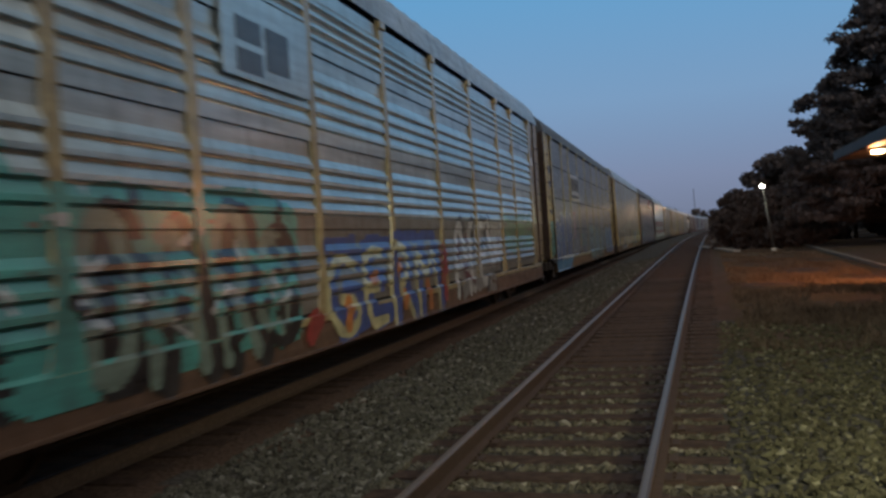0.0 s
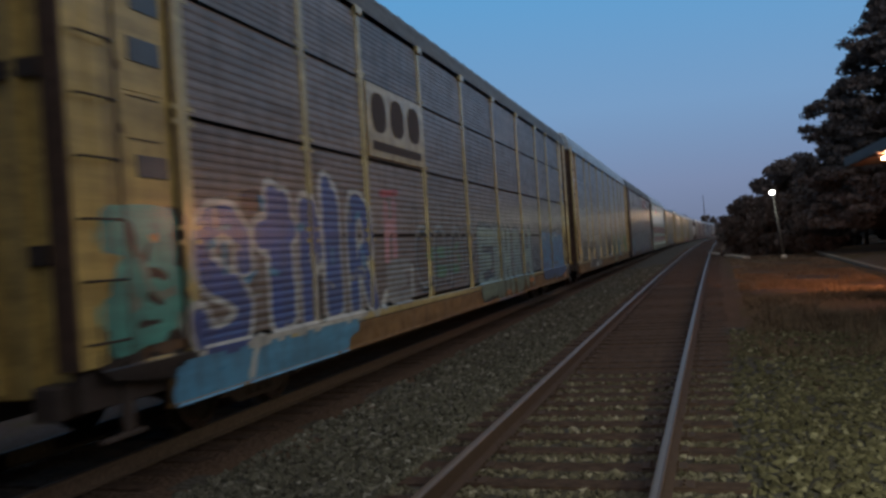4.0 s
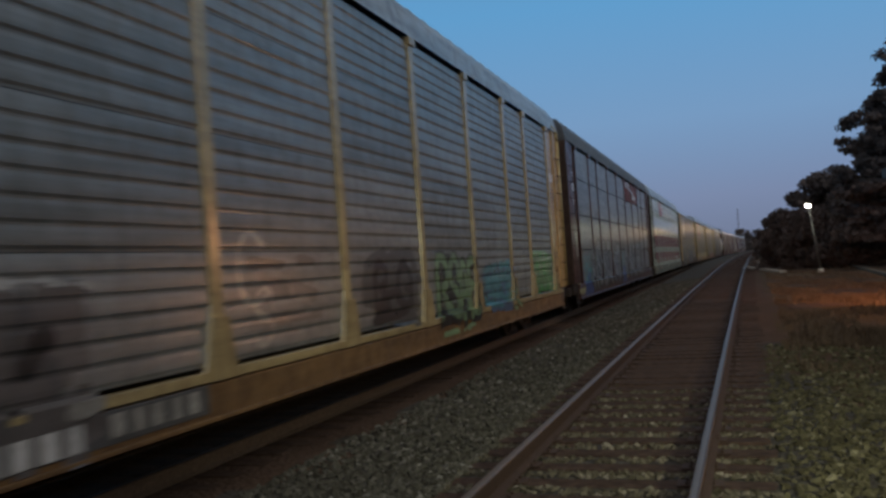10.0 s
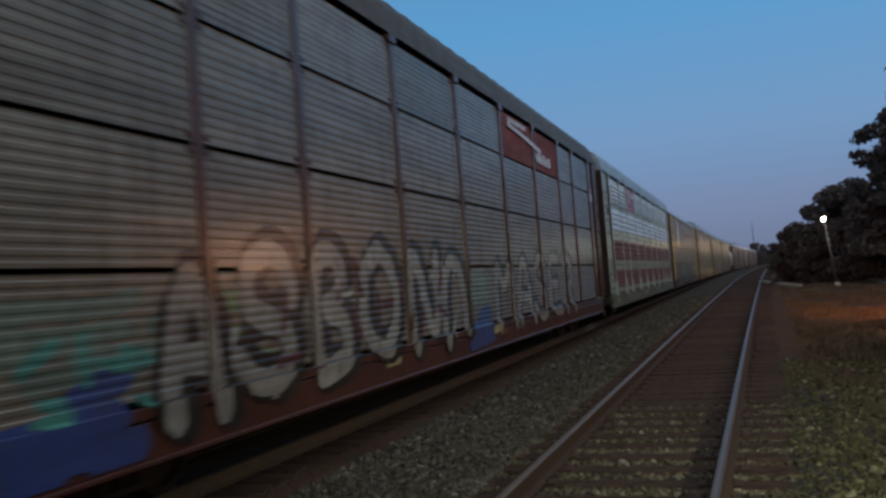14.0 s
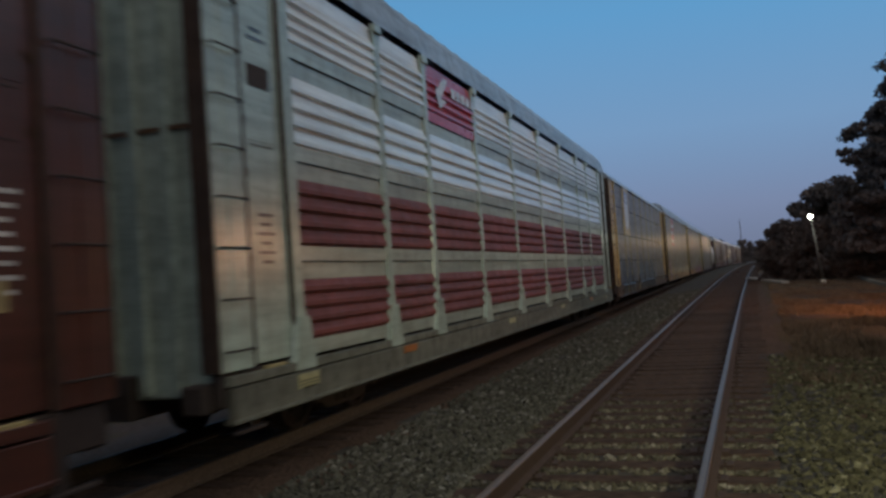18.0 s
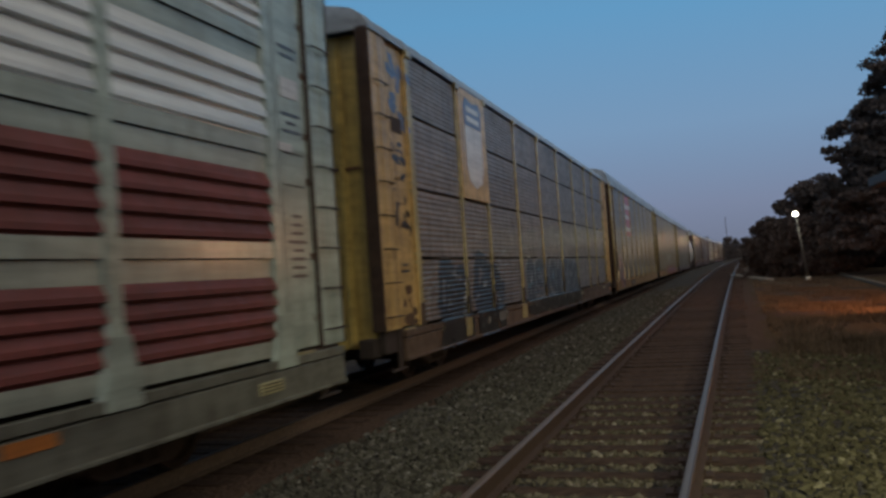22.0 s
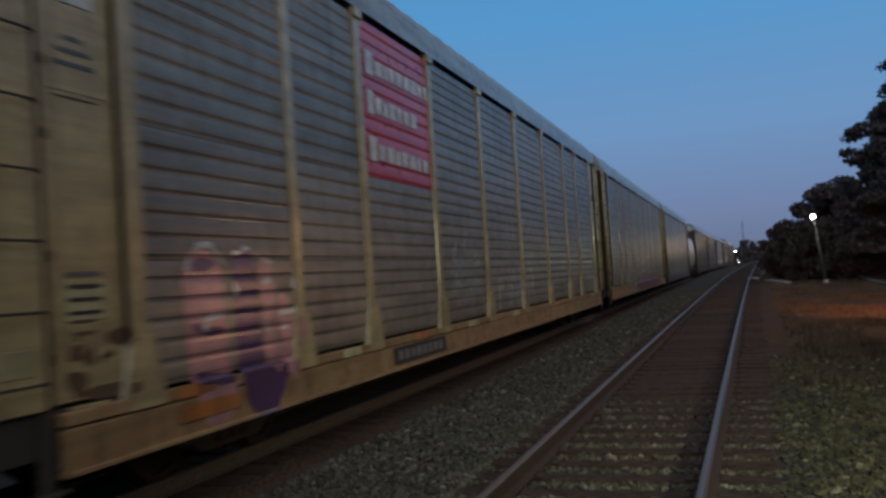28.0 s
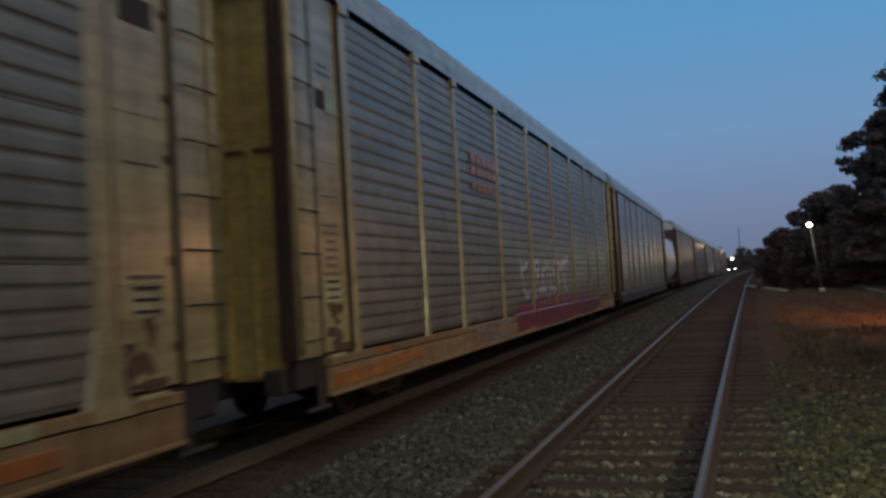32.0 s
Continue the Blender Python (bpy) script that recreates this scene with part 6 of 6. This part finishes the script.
def station():
    th = thing("station_building", "low brick railway station with a wide overhanging roof, dark at dusk", "building")
    x0, x1, y0, y1 = 6.2, 15.0, -20.0, 23.5
    for nm, bx in (("front_wall", (x0, x0 + 0.3, y0, y1, 0, 3.1)), ("back_wall", (x1 - 0.3, x1, y0, y1, 0, 3.4)), ("end_wall", (x0 + 0.3, x1 - 0.3, y0, y0 + 0.3, 0, 3.4)), ("end_wall", (x0 + 0.3, x1 - 0.3, y1 - 0.3, y1, 0, 3.4))):
        part(nm, boxes(bx), M["brick"], th)
    ex, ez, rz, far = 3.6, 3.2, 6.0, 17.6
    mid = (ex + far) / 2
    bm = bmesh.new()
    prism(bm, [(ex, ez + 0.16), (mid, rz), (far, ez + 0.16), (far, ez + 0.02), (mid, rz - 0.16), (ex, ez + 0.02)], "y", y0 - 1.5, 26.3)
    part("roof", bm, M["shingle"], th, "dark shingle roof")
    part("fascia", boxes((ex - 0.03, ex, y0 - 1.5, 26.3, ez - 0.04, ez + 0.20), bevel=0.006), M["trim"], th, "dark painted eave board")
    part("soffit", boxes((ex, x0, y0 - 1.5, 26.3, ez - 0.06, ez + 0.0)), M["dark"], th)
    for y in (-16, -6, 4, 13):
        part("bracket", boxes((4.0, 6.2, y, y + 0.12, ez - 0.2, ez - 0.06), bevel=0.01), M["dark"], th)
    return th


M["shingle"] = plain("dark_roof_shingle", (0.06, 0.055, 0.05), 0.9, 0, 5, 0.3, 0.5)
M["trim"] = plain("dark_painted_trim", (0.045, 0.042, 0.04), 0.6, 0, 6, 0.15, 0.2)
station()

plat = boxes((5.1, 30.0, -22.0, 52.0, -0.15, 0.045), bevel=0.02)
me = mesh_of("platform", plat, M["ground"])
tagged(new("platform", me), "low dirt and asphalt station platform", "platform", kind="structure")
M["kerb"] = plain("worn_dull_concrete", (0.2, 0.185, 0.16), 0.85, 0, 4, 0.3, 0.3)
me = mesh_of("platform_kerb", boxes((4.95, 5.1, -22.0, 52.0, -0.1, 0.06), bevel=0.02), M["kerb"])
tagged(new("platform_kerb", me), "pale worn concrete kerb of the platform", "kerb", kind="structure")



def clump_tree(name, label, foot, height, reach, seed, blobs_n, leaves, leaf, low=0.12, blob=0.8, flat=0.6, category="tree"):
    """A tree: tapered trunk, limbs out to each clump, and clumps of many small leaves. reach(f): radius at that share of the height."""
    rnd = random.Random(seed)
    th = thing(name, label, category)
    x, y, z = foot
    bm = bmesh.new()
    rod(bm, (x, y, z - 0.2), (x + rnd.uniform(-0.2, 0.2), y, z + height * 0.93), 0.022 * height, 10, 0.03)
    blobs = []
    for k in range(blobs_n):
        f = low + (1 - low) * ((k + rnd.random()) / blobs_n)
        h = z + height * f
        r = reach(f)
        out = r * (rnd.uniform(0.25, 1.0) ** 0.6)
        a = rnd.uniform(0, math.tau)
        c = Vector((x + math.cos(a) * out, y + math.sin(a) * out, h - 0.06 * out))
        rod(bm, (x, y, min(h - 0.12 * out, z + height * 0.9)), c, 0.02 + 0.004 * height * (1 - f), 5, 0.012)
        blobs.append((np.array(c), blob * rnd.uniform(0.6, 1.25)))
    part("trunk", bm, M["bark"], th)
    rs = np.random.RandomState(seed)
    idx = rs.randint(len(blobs), size=leaves)
    C = np.array([b[0] for b in blobs])[idx]
    R = np.array([b[1] for b in blobs])[idx]
    d = rs.normal(size=(leaves, 3))
    d = d / np.linalg.norm(d, axis=1)[:, None] * (R * rs.uniform(0.05, 1.0, leaves) ** 0.5)[:, None] * np.array([1, 1, flat])
    p = C + d
    u = rs.normal(size=(leaves, 3))
    u /= np.linalg.norm(u, axis=1)[:, None]
    v = np.cross(u, rs.normal(size=(leaves, 3)))
    v /= np.linalg.norm(v, axis=1)[:, None]
    s = (leaf * rs.uniform(0.6, 1.4, leaves))[:, None]
    V = np.stack([p - u * s, p + v * s * 0.45, p + u * s, p - v * s * 0.45], 1).reshape(-1, 3)
    F = np.arange(leaves * 4).reshape(-1, 4)
    me = bpy.data.meshes.new("crown")
    me.from_pydata(V.tolist(), [], F.tolist())
    me.materials.append(M["foliage"])
    part("crown", me, None, th, "uneven mass of dark leaves")
    return th


def dome(radius, mid=0.5):
    return lambda f: radius * math.sqrt(max(0.04, 1 - ((f - mid) / (1.05 - mid if f > mid else mid + 0.25)) ** 2))


clump_tree("pine_tree", "tall dark pine tree behind the platform", (9.3, 46, 0), 15.6, lambda f: min(5.2, 10.2 * (1 - f) ** 1.3 * (0.90 + 0.10 * math.sin(f * 31)) + 0.1), 3, 760, 95000, 0.13, 0.10, 0.62, 0.36)
clump_tree("deciduous_tree", "dark leafy tree behind the bush", (5.2, 60, 0), 5.5, dome(2.7, 0.45), 4, 70, 20000, 0.19, 0.02, 0.8)
clump_tree("deciduous_tree", "broad dark tree behind the platform", (9.0, 59, 0), 6.0, dome(3.4), 5, 60, 20000, 0.22, 0.05, 0.9)
clump_tree("deciduous_tree", "broad dark tree beside the station", (13.5, 56, 0), 7.0, dome(4.2), 15, 60, 12000, 0.25, 0.05, 1.0)
clump_tree("bush", "dense dark bush beside the track", (2.25, 52.0, -0.2), 3.25, lambda f: 1.72 - 0.75 * max(0, (f - 0.72) / 0.28) ** 2, 6, 120, 26000, 0.11, 0.0, 0.5, 0.8, "bush")
clump_tree("bush", "tall dark shrub behind the trees", (6.5, 73.0, -0.2), 4.6, lambda f: 0.95, 9, 60, 12000, 0.16, 0.0, 0.5, 0.8, "bush")
clump_tree("bush", "low dark bush by the lamp", (5.0, 50.0, -0.1), 2.6, dome(1.6, 0.4), 7, 40, 9000, 0.13, 0.0, 0.6, 0.9, "bush")
clump_tree("bush", "dark shrub beyond the bush", (3.6, 56.0, -0.2), 3.0, dome(1.7, 0.4), 8, 40, 9000, 0.14, 0.0, 0.6, 0.9, "bush")


def strip(name, label, a, b, width, z, material, category):
    a, b = Vector(a), Vector(b)
    d = (b - a).normalized()
    n = Vector((-d.y, d.x)) * width / 2
    bm = bmesh.new()
    lo = [bm.verts.new((*p, z - 0.12)) for p in (a - n, b - n, b + n, a + n)]
    hi = [bm.verts.new((*p, z)) for p in (a - n, b - n, b + n, a + n)]
    bm.faces.new(hi)
    for k in range(4):
        bm.faces.new((lo[k], lo[(k + 1) % 4], hi[(k + 1) % 4], hi[k]))
    bmesh.ops.recalc_face_normals(bm, faces=bm.faces)
    return tagged(new(name, mesh_of(name, bm, material)), label, category, kind="structure")


strip("walkway_edge", "pale concrete edge of a crossing walkway", (-0.3, 57.0), (1.5, 46.2), 0.35, 0.06, M["concrete"], "kerb")


def street_lamp(where, glowing):
    th = thing("street_lamp", "tall street lamp, lit, beyond the trees", "street lamp", group="street lamps along the line")
    x, y, z = where
    g = ground_z(x, y)
    bm = bmesh.new()
    rod(bm, (x + 0.8, y, g - 0.1), (x + 0.8, y, z + 0.1), 0.09, 8, 0.06)
    rod(bm, (x + 0.8, y, z + 0.05), (x, y, z + 0.1), 0.04, 6)
    part("pole", bm, M["pole"], th)
    bm = bmesh.new()
    box(bm, x - 0.3, x + 0.3, y - 0.12, y + 0.12, z - 0.02, z + 0.12, bevel=0.03)
    part("lamp_housing", bm, M["dark"], th)
    bm = bmesh.new()
    box(bm, x - 0.22, x + 0.22, y - 0.09, y + 0.09, z - 0.07, z - 0.025, bevel=0.01)
    part("lamp_glass", bm, M[glowing], th)


for p in YARD_LAMPS:
    street_lamp(p, "lamp_glow")
for p in STREET_LAMPS:
    street_lamp(p, "sodium_glow")


def eave_lamp(where, glowing, label):
    th = thing("eave_lamp", label, "lamp", group="lamps under the station eave")
    x, y, z = where
    part("lamp_glass", boxes((x - 0.12, x + 0.12, y - 0.10, y + 0.10, z + 0.05, z + 0.12), bevel=0.02), M[glowing], th)
    part("lamp_housing", boxes((x - 0.2, x + 0.2, y - 0.14, y + 0.14, z + 0.12, z + 0.17), bevel=0.02), M["dark"], th)
    part("stem", boxes((x - 0.03, x + 0.03, y - 0.03, y + 0.03, z + 0.17, 3.19)), M["dark"], th)


eave_lamp(EAVE_LAMP, "sodium_glow", "small sodium lamp under the station eave, lit")
eave_lamp(NEAR_LAMP, "lamp_glow", "small yellow-green lamp under the station eave, lit")

# ---- far distance: a mast, woods, the waiting locomotive
def mast():
    th = thing("radio_mast", "thin lattice radio mast far away", "mast")
    x, y, top = -4.6, 500.0, 18.5
    bm = bmesh.new()
    for a in range(3):
        c, s = math.cos(a * math.tau / 3) * 0.5, math.sin(a * math.tau / 3) * 0.5
        rod(bm, (x + c, y + s, -6), (x + c * 0.3, y + s * 0.3, top), 0.10, 5, 0.06)
    for k in range(14):
        z0, z1 = -6 + 1.7 * k, -6 + 1.7 * (k + 1)
        for a in range(3):
            f0, f1 = 0.5 - 0.35 * k / 14, 0.5 - 0.35 * (k + 1) / 14
            rod(bm, (x + math.cos(a * math.tau / 3) * f0, y + math.sin(a * math.tau / 3) * f0, z0), (x + math.cos((a + 1) * math.tau / 3) * f1, y + math.sin((a + 1) * math.tau / 3) * f1, z1), 0.05, 4)
    part("lattice", bm, M["dark"], th)


mast()


def far_woods(name, x0, x1, y, base, top, seed, label, at=None):
    """A distant belt of trees: many small leaf clumps with an uneven top."""
    rs = np.random.RandomState(seed)
    n = 9000
    x = rs.uniform(x0, x1, n)
    crest = top * (0.62 + 0.2 * np.sin(x * 0.11 + seed) + 0.13 * np.sin(x * 0.37 + 1.3 * seed) + 0.05 * np.sin(x * 1.1))
    z = base + crest * rs.uniform(0, 1, n) ** 0.7
    p = np.stack([x, y + rs.uniform(-8, 8, n), z], 1)
    u = rs.normal(size=(n, 3))
    u /= np.linalg.norm(u, axis=1)[:, None]
    v = np.cross(u, rs.normal(size=(n, 3)))
    v /= np.linalg.norm(v, axis=1)[:, None]
    s = rs.uniform(0.5, 1.2, n)[:, None]
    V = np.stack([p - u * s, p + v * s * 0.6, p + u * s, p - v * s * 0.6], 1).reshape(-1, 3)
    me = bpy.data.meshes.new(name)
    me.from_pydata(V.tolist(), [], np.arange(n * 4).reshape(-1, 4).tolist())
    me.materials.append(M["foliage"])
    o = tagged(new(name, me), label, "woods", kind="stuff")
    if at is not None:
        o.matrix_basis = at


clump_tree("far_tree", "round dark tree far down the line", (-2.6, 430, -5), 11.0, dome(4.2), 21, 24, 2600, 0.5, 0.05, 1.2)
clump_tree("far_tree", "small dark tree far down the line", (-12.2, 432, -5), 12.0, dome(2.4), 22, 14, 1500, 0.45, 0.1, 0.9)
far_woods("far_woods", -75, 75, 470, -7, 13, 2, "dark belt of trees far down the line")
far_woods("mid_woods", 12, 90, 110, -2, 9, 5, "dark trees beyond the station")
# added out of view: blocks low sky and part of the afterglow from the train
far_woods("side_woods", -70, 46, 0, -1, 25, 9, "unseen belt of trees added behind the station to block low sky", Matrix.Translation((26, 0, 0)) @ Matrix.Rotation(math.pi / 2, 4, "Z"))
# added belts that keep the bright low sky out of the far cars' reflections
for a, b, x, top, seed in ((62, 130, 22, 20, 14), (130, 185, 19, 13, 15), (185, 340, 15, 11.5, 16)):
    far_woods("line_woods", a, b, 0, -3, top, seed, "belt of trees added along the line to darken the far cars' reflections", Matrix.Translation((x, 0, 0)) @ Matrix.Rotation(math.pi / 2, 4, "Z"))
far_woods("west_woods", -90, 300, 0, -3, 10, 18, "dark belt of trees beyond the train", Matrix.Translation((-38, 0, 0)) @ Matrix.Rotation(math.pi / 2, 4, "Z"))
# added behind the camera, never in view: cuts off the low sky there
far_woods("back_woods", -60, 60, -75, -1, 13, 12, "unseen belt of trees added behind the camera to block low sky")


def locomotive():
    th = thing("locomotive", "dark diesel locomotive waiting far down the line with its headlight on", "locomotive")
    y = 297.0
    m = on_line(y, 6)
    th.matrix_basis = m
    part("frame", boxes((-1.5, 1.5, -9, 9, 0.9, 1.5), bevel=0.03), M["dark"], th)
    part("cab", boxes((-1.5, 1.5, -6.6, -3.6, 1.5, 4.6), bevel=0.1), M["dark"], th)
    part("nose", boxes((-0.8, 0.8, -8.3, -6.6, 1.5, 3.1), bevel=0.15), M["dark"], th)
    part("hood", boxes((-0.85, 0.85, -3.6, 8.6, 1.5, 4.3), bevel=0.08), M["dark"], th)
    for x in (-0.7, 0.7):
        part("windscreen", boxes((x - 0.5, x + 0.5, -6.63, -6.60, 3.4, 4.2)), M["black"], th)
    bm = bmesh.new()
    rod(bm, (0, -6.75, 4.5), (0, -6.6, 4.5), 0.17, 12)
    part("headlight", bm, M["head_glow"], th, "bright headlight")
    for x in (-0.9, 0.9):
        bm = bmesh.new()
        rod(bm, (x, -9.1, 1.15), (x, -9.0, 1.15), 0.10, 10)
        part("ditch_light", bm, M["head_glow"], th, "bright ditch light")
    part("pilot", boxes((-1.3, 1.3, -9.1, -8.9, 0.2, 1.2), bevel=0.03), M["dark"], th)
    for ty in (-5.5, 5.5):
        part("truck", boxes((-1.1, 1.1, ty - 1.9, ty + 1.9, 0.15, 0.9), bevel=0.05), M["dark"], th)


M["head_glow"] = glow("headlight_lit", (1.0, 0.95, 0.82), 60)
locomotive()


def dry_grass(count, seed):
    """Short tufts of dry grass in the dirt beside the track, each a few bent blades."""
    rs = np.random.RandomState(seed)
    y = 12.5 * (48 / 12.5) ** rs.uniform(0, 1, count)
    x = np.array([near_x(v) for v in y]) + 1.75 + rs.uniform(0, 1, count) * np.minimum(3.3 + 0.02 * y, 4.2)
    keep = np.sin(x * 2.1 + y * 0.6) + np.sin(y * 1.3 - x * 0.7) + rs.uniform(-1.2, 1.2, count) > 0
    x, y = x[keep], y[keep]
    n = len(x)
    z = np.array([ground_z(a, b) for a, b in zip(x, y)])
    V, F = [], []
    for k in range(5):
        a = rs.uniform(0, 6.28, n)
        h = rs.uniform(0.05, 0.16, n)
        lean = rs.uniform(0.2, 0.9, n) * h
        w = rs.uniform(0.006, 0.014, n)
        bx, by = x + rs.uniform(-0.05, 0.05, n), y + rs.uniform(-0.05, 0.05, n)
        c, s = np.cos(a), np.sin(a)
        p0 = np.stack([bx - s * w, by + c * w, z - 0.01], 1)
        p1 = np.stack([bx + s * w, by - c * w, z - 0.01], 1)
        p2 = np.stack([bx + c * lean, by + s * lean, z + h], 1)
        i = sum(len(q) for q in V)
        V.append(np.concatenate([p0, p1, p2]))
        F += [(i + j, i + n + j, i + 2 * n + j) for j in range(n)]
    me = bpy.data.meshes.new("dry_grass")
    me.from_pydata(np.concatenate(V).tolist(), [], F)
    me.materials.append(M["dry_grass"])
    tagged(new("dry_grass", me), "sparse dry brown grass in the dirt beside the track", "grass", kind="stuff")


M["dry_grass"] = plain("dry_grass_blades", (0.15, 0.115, 0.085), 0.9, 0, 2, 0.5, 0.0)
dry_grass(14000, 17)


# ---------------------------------------------------------------- all that moves
def motions():
    ts = [32.0 * k / 64 for k in range(65)]
    for car, start in PLACES:
        half = 4.4 if car is HOPPER else 9.9
        walk(car, [(t, on_line(start - travelled(t), half)) for t in ts])
    # wheels roll without slipping: radius 0.425 m
    fine = [32.0 * k / 300 for k in range(301)]
    for wheels, wy in SPINNERS:
        walk(wheels, [(t, pose(0, wy, 0.425, math.degrees(travelled(t) / 0.425) % 360)) for t in fine])


motions()
